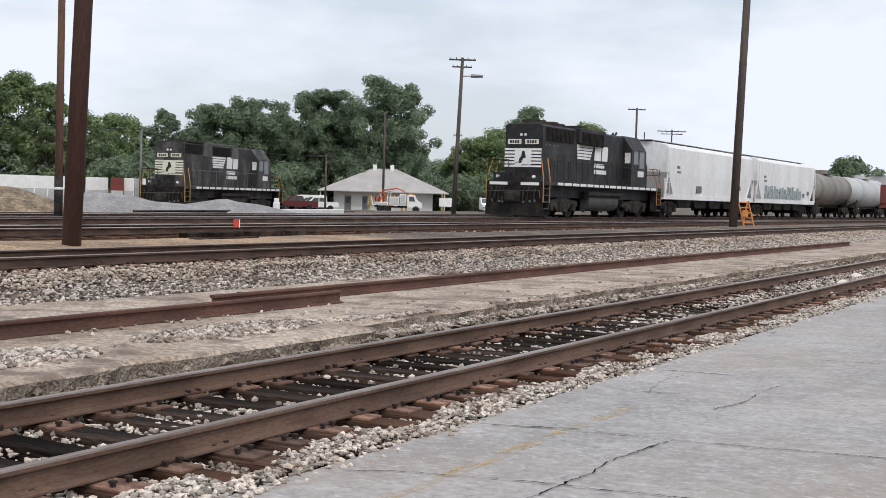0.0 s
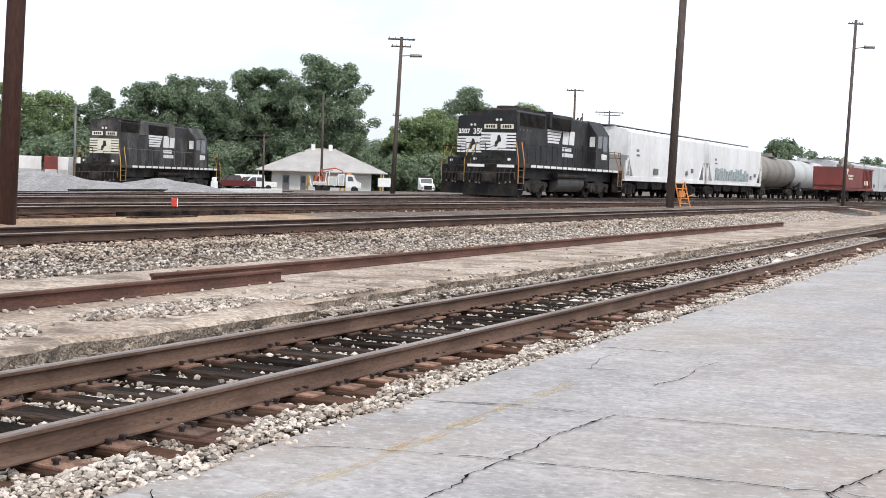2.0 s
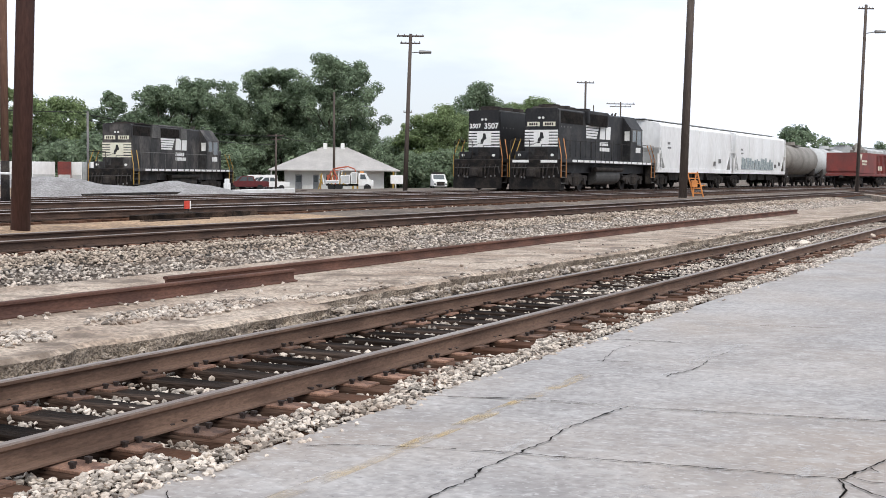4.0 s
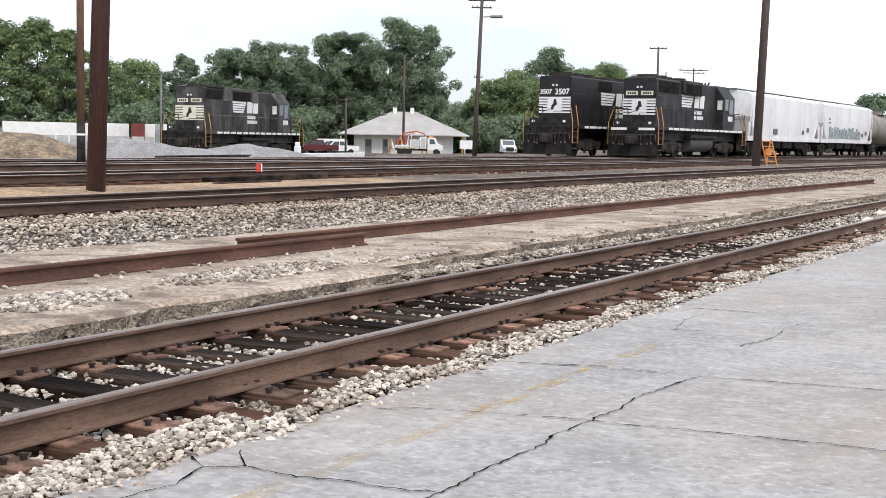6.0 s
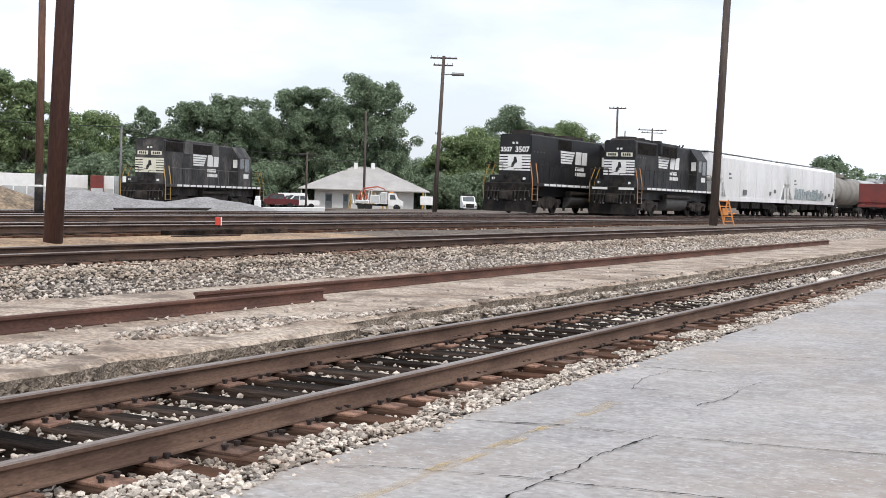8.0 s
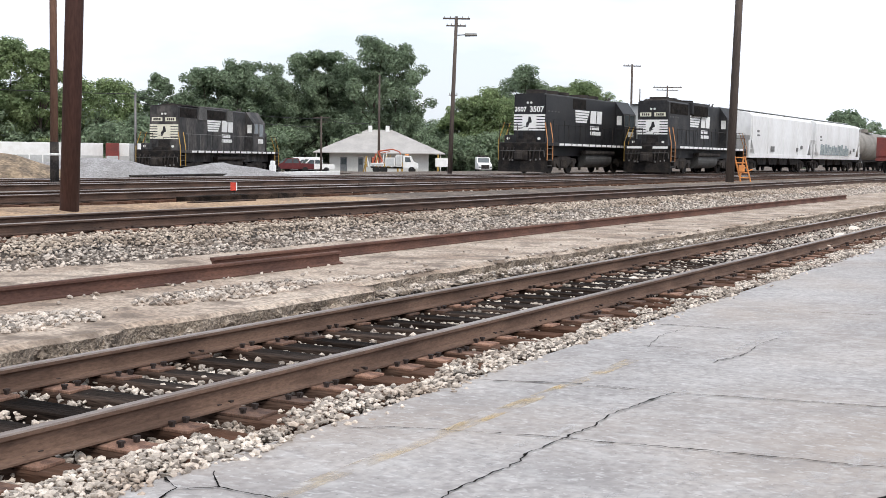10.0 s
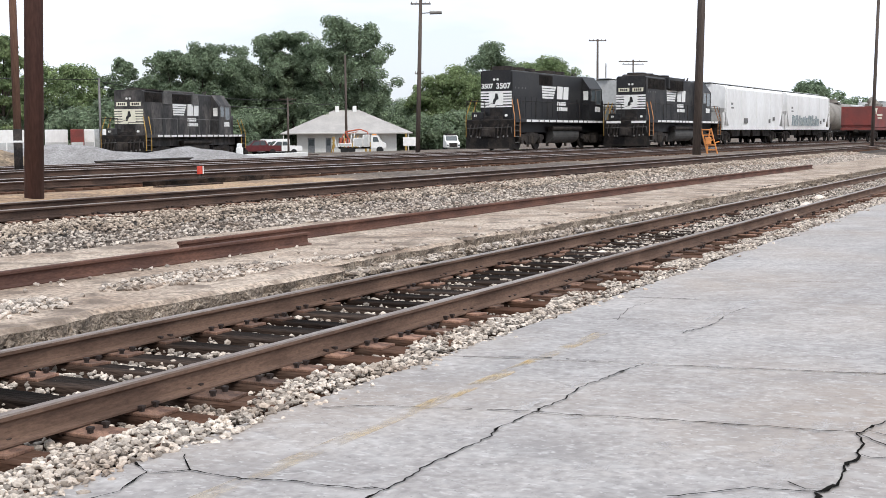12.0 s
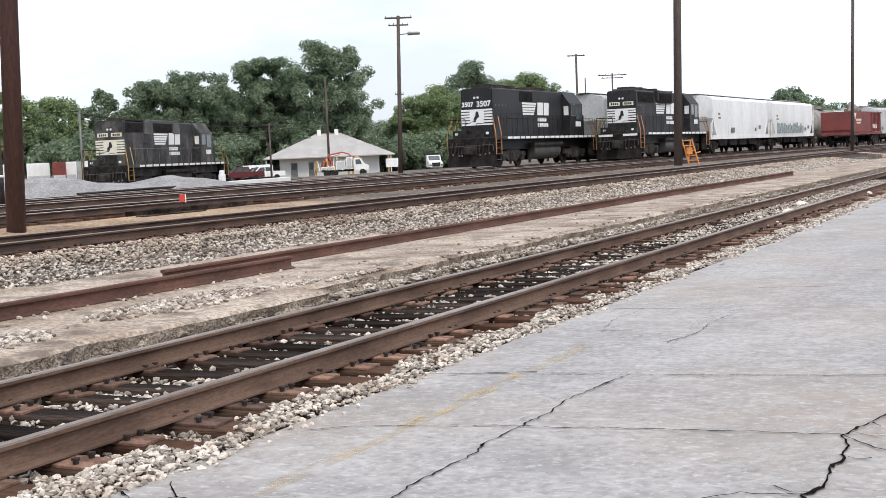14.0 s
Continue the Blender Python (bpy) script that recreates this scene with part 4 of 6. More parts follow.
    # side walkway rails
    for y in (-1.47, 1.47):
        bm = bmesh.new()
        for k in range(7):
            x = 1.9 + k * 1.75
            rod(bm, (x, y, 1.72), (x, y, 2.75), 0.016, seg=6)
        rod(bm, (1.6, y, 2.75), (12.3, y, 2.75), 0.016, seg=6)
        part("walkway_rail", bm, M_UNDER if style != "faded" else M_STEEL, loco)
    for y in (-0.9, 0.9):
        handrail(loco, [(14.9, y * 1.6, 1.7), (14.9, y * 1.6, 2.8), (17.1, y * 1.6, 2.8), (17.1, y * 1.6, 1.7)], 0.018, M_UNDER)
    # front face: stripes, badge, number boards, lamps
    white = M_CREAM if style == "faded" else M_WHITE
    fx = 1.495
    st = bmesh.new()
    z0, z1, n = (2.42, 3.38, 6)
    bars_on(st, fx, -0.97, 0.97, z0, z1, n, 0.055)
    a = (z0 + z1) / 2
    box(st, fx - 0.016, fx, -0.44, 0.44, z0, z1 - 0.055)
    part("nose_stripes", st, white, loco, "white stripes across the hood end")
    hs = bmesh.new()
    badge_shape(hs, fx - 0.016, 0.02, a, 0.64)
    part("badge", hs, M_BLACK, loco, "plain dark badge shape")
    lamp = bmesh.new()
    for y in (-0.11, 0.11):
        rod(lamp, (fx - 0.05, y, 3.98), (fx, y, 3.98), 0.068, seg=12)
    part("headlight", lamp, M_LAMP_PANE, loco, "twin round headlights")
    if style == "plain":
        for y, size in ((0.56, 0.36), (-0.44, 0.44)):
            text_part("road_number", "3507", size, M_WHITE, loco, pose(fx - 0.008, y, 3.60, 90, 0, -90), "white road number digits")
    else:
        for y in (0.46, -0.46):
            nb = bmesh.new()
            box(nb, fx - 0.03, fx, y - 0.36, y + 0.36, 3.52, 3.76, 0.01)
            board = part("number_board", nb, M_CREAM, loco, "pale number board")
            for k in range(4):
                part("digit_bar", cube(fx - 0.036, fx - 0.03, y - 0.24 + 0.13 * k, y - 0.15 + 0.13 * k, 3.57, 3.71), M_UNDER, board)
    for y in (-1.0, 1.0):
        dl = bmesh.new()
        rod(dl, (0.70, y * 0.95, 1.95), (0.80, y * 0.95, 1.95), 0.075, seg=12)
        part("ditch_light", dl, M_LAMP_PANE, loco)
    # side emblem: stripes with two plain blocks, and bars of lettering
    sx = 5.75
    y0, y1 = -w - 0.026, -w - 0.012
    for k in range(5):
        z = 3.0 + 0.155 * k
        end = sx + 1.75 + 0.10 * k
        part("emblem_stripe", prism(bmesh.new(), [(sx + 0.02 * (4 - k), z), (end, z), (end + 0.05, z + 0.115), (sx + 0.02 * (4 - k), z + 0.115)], y0, y1), M_WHITE, loco, "white side stripe")
    for bx, wide in ((sx + 2.32, 0.90), (sx + 3.36, 0.80)):
        part("emblem_block", prism(bmesh.new(), [(bx, 3.0), (bx + wide, 3.0), (bx + wide + 0.08, 3.77), (bx + 0.10, 3.77)], y0, y1), M_WHITE, loco, "white slanted block")
    for z, m in ((2.62, 5), (2.30, 6)):
        for k in range(m):
            part("lettering_bar", cube(sx + 2.35 + 0.29 * k, sx + 2.60 + 0.29 * k, y0, y1, z, z + 0.22), M_WHITE, loco)
    for k in range(4):
        part("cab_number_bar", cube(13.3 + 0.24 * k, 13.50 + 0.24 * k, -1.514, -1.5, 2.3, 2.62), M_WHITE, loco)
    return loco


def car_trucks(parent, xs, r=0.46):
    for x in xs:
        truck(parent, x, 1.78, 2, r)


def couplers(parent, length):
    for x0, s in ((0.0, 1), (length, -1)):
        bm = bmesh.new()
        box(bm, min(x0, x0 + s * 0.9), max(x0, x0 + s * 0.9), -0.13, 0.13, 0.86, 1.12, 0.03)
        part("coupler", bm, M_UNDER, parent)


def covered_hopper(label, paint, at, graffiti=False, length=19.6):
    car = thing("hopper_car", label, "railcar", "covered hopper cars", at=at)
    L = length
    body = bmesh.new()
    e = 0.75
    outline = [(-1.52, 1.25), (1.52, 1.25), (1.58, 2.6), (1.57, 4.18), (1.42, 4.36), (0.5, 4.55), (-0.5, 4.55), (-1.42, 4.36), (-1.57, 4.18), (-1.58, 2.6)]
    k = 14
    rings = []
    xs = [e, e + 0.02, e + 1.3] + [e + 1.3 + (L - 2 * e - 2.6) * i / 4 for i in range(1, 5)] + [L - e - 0.02, L - e]
    for x in xs:
        near_end = min(x - e, L - e - x)
        floor = 1.25 if near_end > 1.2 else 2.75
        rings.append([body.verts.new((x, y, max(z, floor))) for y, z in outline])
    n = len(outline)
    for a, b in zip(rings, rings[1:]):
        for i in range(n):
            body.faces.new((a[i], b[i], b[(i + 1) % n], a[(i + 1) % n]))
    body.faces.new(rings[0])
    body.faces.new(rings[-1][::-1])
    part("body", body, paint, car, smooth=False)
    sill = bmesh.new()
    for y in (-1.56, 1.46):
        box(sill, 0.35, L - 0.35, y, y + 0.10, 1.12, 1.42, 0.01)
        for x in (0.42, L - 0.54):
            box(sill, x, x + 0.12, y, y + 0.10, 1.4, 2.4)
        for x0, s in ((0.48, 1), (L - 0.48, -1)):
            rod(sill, (x0, y + 0.05, 1.4), (x0 + s * 0.55, y + 0.05, 2.85), 0.05, seg=6)
            rod(sill, (x0 + s * 1.5, y + 0.05, 1.4), (x0 + s * 0.35, y + 0.05, 2.85), 0.05, seg=6)
    box(sill, 0.35, 1.2, -1.46, 1.46, 1.12, 1.24)
    box(sill, L - 1.2, L - 0.35, -1.46, 1.46, 1.12, 1.24)
    part("side_sill", sill, paint, car)
    for i in range(1, 4):
        x = e + (L - 2 * e) * i / 4
        for y0, y1 in ((-1.60, -1.575), (1.575, 1.60)):
            part("seam", cube(x - 0.02, x + 0.02, y0, y1, 1.42, 4.1), paint, car)
    top = bmesh.new()
    box(top, 0.5, L - 0.5, -0.55, 0.55, 4.63, 4.66)
    for i in range(10):
        x = 1.2 + (L - 2.4) * i / 9
        box(top, x - 0.04, x + 0.04, -0.5, 0.5, 4.53, 4.635)
    part("running_board", top, M_HOPPER_GREY, car, "pale grey steel roof walkway")
    for xa, xb in ((0.5, 0.98), (L - 0.98, L - 0.5)):
        lad = bmesh.new()
        for x in (xa, xb):
            rod(lad, (x, -1.62, 1.3), (x, -1.60, 4.3), 0.018, seg=6)
        for i in range(9):
            rod(lad, (xa, -1.62, 1.45 + 0.33 * i), (xb, -1.62, 1.45 + 0.33 * i), 0.014, seg=6)
        part("ladder", lad, paint, car)
    for i in range(4):
        x = 3.6 + (L - 7.2) * (i + 0.5) / 4
        w = (L - 7.2) / 8 - 0.1
        part("hopper_outlet", prism(bmesh.new(), [(x - w, 1.3), (x + w, 1.3), (x + w * 0.7, 0.62), (x - w * 0.7, 0.62)], -1.2, 1.2), M_UNDER, car)
    rng = random.Random(int(L * 10) + graffiti)
    for bx, bz, w, h in ((2.4, 3.0, 0.5, 0.16), (2.4, 2.72, 0.7, 0.12), (6.3, 1.62, 1.0, 0.4), (14.2, 1.7, 0.5, 0.3), (15.6, 1.9, 0.6, 0.3)):
        part("stencil_bar", cube(bx, bx + w, -1.60, -1.565, bz, bz + h), M_STEEL, car)
    if graffiti:
        x = 2.6
        while x < 13.5:
            w = rng.uniform(0.5, 1.0)
            h = rng.uniform(0.65, 1.05)
            part("spray_paint", prism(bmesh.new(), [(x, 1.5), (x + w * 0.8, 1.5), (x + w, 1.5 + h * 0.5), (x + w * 0.85, 1.5 + h), (x + w * 0.1, 1.5 + h), (x + w * 0.2, 1.5 + h * 0.5)], -1.605, -1.56), M_GRAFFITI, car, "grey-green sprayed shape")
            x += w + 0.08
    car_trucks(car, (2.6, L - 2.6))
    couplers(car, L)
    return car


def tank_car(label, at, paint, length=16.0):
    car = thing("tank_car", label, "railcar", "tank cars", at=at)
    L = length
    bm = bmesh.new()
    rings = []
    for x, r in ((0.7, 0.4), (0.85, 0.95), (1.15, 1.3), (1.6, 1.45), (L - 1.6, 1.45), (L - 1.15, 1.3), (L - 0.85, 0.95), (L - 0.7, 0.4)):
        rings.append([bm.verts.new((x, r * math.cos(a), 2.55 + r * math.sin(a))) for a in np.linspace(0, 2 * math.pi, 24, endpoint=False)])
    for a, b in zip(rings, rings[1:]):
        for i in range(24):
            bm.faces.new((a[i], b[i], b[(i + 1) % 24], a[(i + 1) % 24]))
    bm.faces.new(rings[0])
    bm.faces.new(rings[-1][::-1])
    part("tank", bm, paint, car, smooth=True)
    d = bmesh.new()
    rod(d, (L / 2, 0, 3.9), (L / 2, 0, 4.35), 0.55, seg=16)
    box(d, L / 2 - 1.4, L / 2 + 1.4, -0.9, 0.9, 3.98, 4.03)
    part("dome", d, paint, car)
    fr = bmesh.new()
    box(fr, 0.4, L - 0.4, -0.4, 0.4, 0.95, 1.25)
    for x in (0.4, L - 1.6):
        box(fr, x, x + 1.2, -1.45, 1.45, 1.05, 1.2)
    for x in (2.0, L - 2.0):
        box(fr, x - 0.3, x + 0.3, -1.2, 1.2, 1.1, 1.75)
    part("frame", fr, M_UNDER, car)
    car_trucks(car, (2.2, L - 2.2))
    couplers(car, L)
    return car


def red_car(at):
    car = thing("ballast_car", "faded red open-top work car standing on a siding", "railcar", at=at)
    L = 12.5
    body = bmesh.new()
    prism(body, [(0.7, 3.15), (7.2, 3.15), (7.2, 1.3), (0.9, 1.3), (0.7, 1.5)], -1.45, -1.37)
    prism(body, [(0.7, 3.15), (7.2, 3.15), (7.2, 1.3), (0.9, 1.3), (0.7, 1.5)], 1.37, 1.45)
    box(body, 0.7, 0.8, -1.37, 1.37, 1.5, 3.15)
    box(body, 7.1, 7.2, -1.37, 1.37, 1.3, 3.15)
    box(body, 0.8, 7.1, -1.37, 1.37, 1.3, 1.5)
    part("hopper_body", body, M_RED, car)
    rear = bmesh.new()
    for i in range(8):
        x = 7.5 + i * 0.55
        box(rear, x, x + 0.16, -1.42, -1.30, 1.3, 3.1)
        box(rear, x, x + 0.16, 1.30, 1.42, 1.3, 3.1)
    box(rear, 7.3, 11.9, -1.44, -1.28, 3.0, 3.15)
    box(rear, 7.3, 11.9, 1.28, 1.44, 3.0, 3.15)
    box(rear, 7.3, 11.9, -1.28, 1.28, 1.3, 2.6)
    part("slatted_bay", rear, M_RED, car)
    fr = bmesh.new()
    box(fr, 0.3, L - 0.3, -1.4, 1.4, 1.05, 1.28, 0.02)
    part("frame", fr, M_RED, car)
    eq = bmesh.new()
    rod(eq, (6.8, -0.5, 3.1), (6.8, 0.5, 3.9), 0.35, seg=12)
    box(eq, 5.6, 7.3, -0.6, 0.6, 3.1, 3.5, 0.05)
    rod(eq, (5.0, 0, 3.2), (5.8, 0, 3.7), 0.12)
    part("engine", eq, M_TANK, car)
    tx = bmesh.new()
    for k in range(4):
        box(tx, 1.6 + 0.5 * k, 2.02 + 0.5 * k, -1.465, -1.45, 2.3, 2.48)
        box(tx, 1.8 + 0.4 * k, 2.12 + 0.4 * k, -1.465, -1.45, 2.05, 2.2)
    for k in range(3):
        box(tx, 8.1 + 0.6 * k, 8.4 + 0.6 * k, -1.45, -1.42, 1.6, 2.0)
    prism(tx, [(0.85, 3.0), (1.7, 3.0), (1.2, 2.4)], -1.465, -1.45)
    part("lettering_bars", tx, M_CREAM, car)
    car_trucks(car, (2.2, L - 2.2))
    couplers(car, L)
    return car


# ---- poles and wires ----
def pole(label, base, lean, height, r0, r1, mat, arms=(), lamp=None, category="utility pole", band=None):
    p = thing("utility_pole", label, category, "yard poles", at=Matrix.Translation(base))
    top = Vector((lean[0] * height, lean[1] * height, height))
    bm = bmesh.new()
    rod(bm, (0, 0, -0.4), top, r0, r1, seg=14)
    part("shaft", bm, mat, p, smooth=True)
    side = Vector((0.5, -0.86, 0))
    for h, half, thick in arms:
        c = top * (h / height)
        bm = bmesh.new()
        rod(bm, c - side * half, c + side * half, thick, seg=6)
        for k in (-0.9, -0.45, 0.45, 0.9):
            rod(bm, c + side * half * k, c + side * half * k + Vector((0, 0, 0.16)), 0.03, 0.02, seg=6)
        part("crossarm", bm, mat, p)
    if lamp:
        c = top * (lamp[0] / height)
        e = c + side * lamp[1] + Vector((0, 0, lamp[2]))
        bm = bmesh.new()
        rod(bm, c, e, 0.035, seg=6)
        arm = part("lamp_arm", bm, M_STEEL, p)
        bm = bmesh.new()
        rod(bm, e - side * 0.1, e + side * 0.75, 0.13, 0.10, seg=8)
        part("lamp_head", bm, M_STEEL, arm)
    if band:
        bm = bmesh.new()
        for h in band:
            rod(bm, top * (h / height), top * ((h + 0.1) / height), r0 * 1.06, seg=14)
        part("band", bm, M_STEEL, p)
    return p


def wire(a, b, sag, r=0.012):
    cu = bpy.data.curves.new("cable", "CURVE")
    cu.dimensions, cu.bevel_depth = "3D", r
    sp = cu.splines.new("POLY")
    n = 16
    sp.points.add(n)
    for i in range(n + 1):
        u = i / n
        q = Vector(a).lerp(Vector(b), u) - Vector((0, 0, sag * 4 * u * (1 - u)))
        sp.points[i].co = (*q, 1)
    cu.materials.append(M_WIRE)
    return tagged(new("overhead_cable", cu), "thin black overhead cable between poles", "cable", "overhead cables")


def build_poles():
    pole("thick rust-brown yard pole standing in tan dirt", (17.03, 17.33, 0.40), (0.024, -0.021), 15, 0.178, 0.138, M_POLE_RUST)
    second = pole("brown timber pole with a black base beside gravel heaps", (26.37, 27.36, 0.5), (0.0, 0.0), 14, 0.115, 0.085, M_POLE_BROWN)
    part("base_wrap", rod(bmesh.new(), (0, 0, -0.1), (0, 0, 1.38), 0.124, seg=14), M_UNDER, second, "black painted base", True)
    part("base_band", rod(bmesh.new(), (0, 0, 0.98), (0, 0, 1.05), 0.130, seg=14), M_WHITE, second, "white painted band", True)
    pole("tall grey-brown pole with crossarms and a street lamp", (77.32, 42.02, 0.45), (0.014, -0.026), 10.9, 0.17, 0.11, M_POLE,
         arms=((10.75, 0.95, 0.06), (10.25, 0.7, 0.05), (5.45, 0.3, 0.03)), lamp=(9.6, 0.75, 0.05))
    pole("tall brown timber pole beside the tracks", (62.29, 17.8, 0.56), (0.006, -0.021), 15.5, 0.215, 0.17, M_POLE)
    pole("distant pole with a crossarm", (107.8, 40.0, 0.4), (0, 0), 9.75, 0.11, 0.09, M_POLE, arms=((9.6, 0.8, 0.05),))
    pole("tall timber pole beside a red work car", (101.0, 15.1, 0.5), (0.012, -0.020), 14.4, 0.135, 0.11, M_POLE, arms=((14.1, 0.6, 0.06),), lamp=(12.2, 0.9, 0.15))
    pole("thin pole before a low white building", (146.2, 90.5, -0.6), (0, 0), 13.2, 0.20, 0.12, M_POLE)
    pole("thin pale pole behind a parked locomotive", (87.0, 80.0, -0.3), (0, 0), 7.3, 0.12, 0.10, M_STEEL)
    pole("thin pole with a crossarm before trees", (123.8, 84.7, -0.4), (0, 0), 6.6, 0.13, 0.10, M_POLE, arms=((6.4, 1.0, 0.05), (5.9, 0.6, 0.04)))
    pole("distant pole with a wide crossarm", (132.4, 45.0, 0.3), (0, 0), 9.4, 0.10, 0.08, M_POLE, arms=((9.2, 1.6, 0.05), (8.9, 1.2, 0.04)))
    pole("distant thin radio mast", (137.5, 50.0, 0.3), (0, 0), 9.4, 0.08, 0.06, M_POLE)
    wire((87, 80, 6.7), (123.8, 84.7, 5.9), 0.5, 0.03)
    wire((30, 78, 7.0), (87, 80, 6.9), 0.6, 0.03)
    wire((123.8, 84.7, 5.9), (146.2, 90.5, 6.2), 0.4, 0.03)
    wire((87, 80, 6.2), (123.8, 84.7, 4.9), 0.5, 0.03)


# ---- small yard things ----
def build_marker():
    m = thing("switch_marker", "red and white switch target beside the tracks", "railway signal", at=Matrix.Translation((24.07, 19.0, 0.66)) @ pose(0, 0, 0, 0, 0, -50))
    bm = bmesh.new()
    rod(bm, (0, 0, -0.2), (0, 0, 0.1), 0.02)
    box(bm, -0.1, 0.1, -0.08, 0.08, -0.15, 0.0, 0.02)
    part("stand", bm, M_UNDER, m)
    bm = bmesh.new()
    box(bm, -0.10, 0.03, -0.02, 0.02, 0.06, 0.26, 0.01)
    part("red_target", bm, M_REDSIGN, m, "red target plate")
    bm = bmesh.new()
    box(bm, 0.032, 0.060, -0.02, 0.02, 0.06, 0.26, 0.01)
    part("white_target", bm, M_WHITE, m, "white target plate")
    b = thing("white_post", "short white marker post by a gravel heap", "post", at=Matrix.Translation((45.78, 33.96, 0.52)))
    bm = bmesh.new()
    box(bm, -0.12, 0.12, -0.12, 0.12, -0.1, 0.62, 0.03)
    box(bm, -0.09, 0.09, -0.09, 0.09, 0.62, 0.8, 0.03)
    part("shaft", bm, M_WHITE, b)


def build_orange_rack():
    r = thing("orange_rack", "orange painted steel rack leaning beside a pole", "track tool", at=Matrix.Translation((62.95, 17.66, 0.56)) @ pose(0, 0, 0, 0, 0, -66))
    for x in (0.0, 0.5):
        bm = bmesh.new()
        rod(bm, (x + 0.24, 0, 0), (x - 0.1, 0, 1.3), 0.038, seg=6)
        part("upright", bm, M_ORANGE, r)
    for z in (0.2, 0.45, 0.7, 0.95, 1.22):
        part("crossbar", rod(bmesh.new(), (0.20 - 0.26 * z, 0, z), (0.72 - 0.26 * z, 0, z), 0.028, seg=6), M_ORANGE, r)
    part("brace", rod(bmesh.new(), (0.2, 0, 0.15), (0.35, 0, 1.2), 0.04, seg=6), M_ORANGE, r)
    part("lever", rod(bmesh.new(), (0.6, 0.1, 0.55), (0.85, 0.1, 0.62), 0.03, seg=6), M_ORANGE, r)
    part("plate", cube(0.12, 0.42, -0.08, 0.08, 0.5, 0.85, 0.02), M_ORANGE, r)


def heap(name, label, centre, rx, ry, h, mat, seed, turn=0, flat=1.25):
    bm = bmesh.new()
    n, m = 28, 10
    rings = []
    for j in range(m + 1):
        u = j / m
        row = []
        for i in range(n):
            a = 2 * math.pi * i / n
            k = 1 + 0.16 * noise.noise((math.cos(a) * 1.5, math.sin(a) * 1.5, seed))
            x, y = rx * u * k * math.cos(a), ry * u * k * math.sin(a)
            z = h * max(0.0, (1 - u ** flat)) * (1 + 0.2 * noise.noise((x * 0.7, y * 0.7, seed + 5))) - 0.08 * u
            row.append(bm.verts.new((x, y, z)))
        rings.append(row)
    for a, b in zip(rings, rings[1:]):
        for i in range(n):
            if a is rings[0]:
                continue
            bm.faces.new((a[i], b[i], b[(i + 1) % n], a[(i + 1) % n]))
    bmesh.ops.remove_doubles(bm, verts=rings[0], dist=0.001)
    bm.verts.ensure_lookup_table()
    tip = bm.verts.new((0, 0, h * 1.0))
    for i in range(n):
        bm.faces.new((tip, rings[1][i], rings[1][(i + 1) % n]))
    loose = [v for v in bm.verts if not v.link_faces]
    bmesh.ops.delete(bm, geom=loose, context="VERTS")
    ob = new(name, mesh_of(name, bm, mat, True))
    ob.matrix_basis = Matrix.Translation(centre) @ pose(0, 0, 0, 0, 0, turn)
    tagged(ob, label, "gravel heap", kind="stuff")


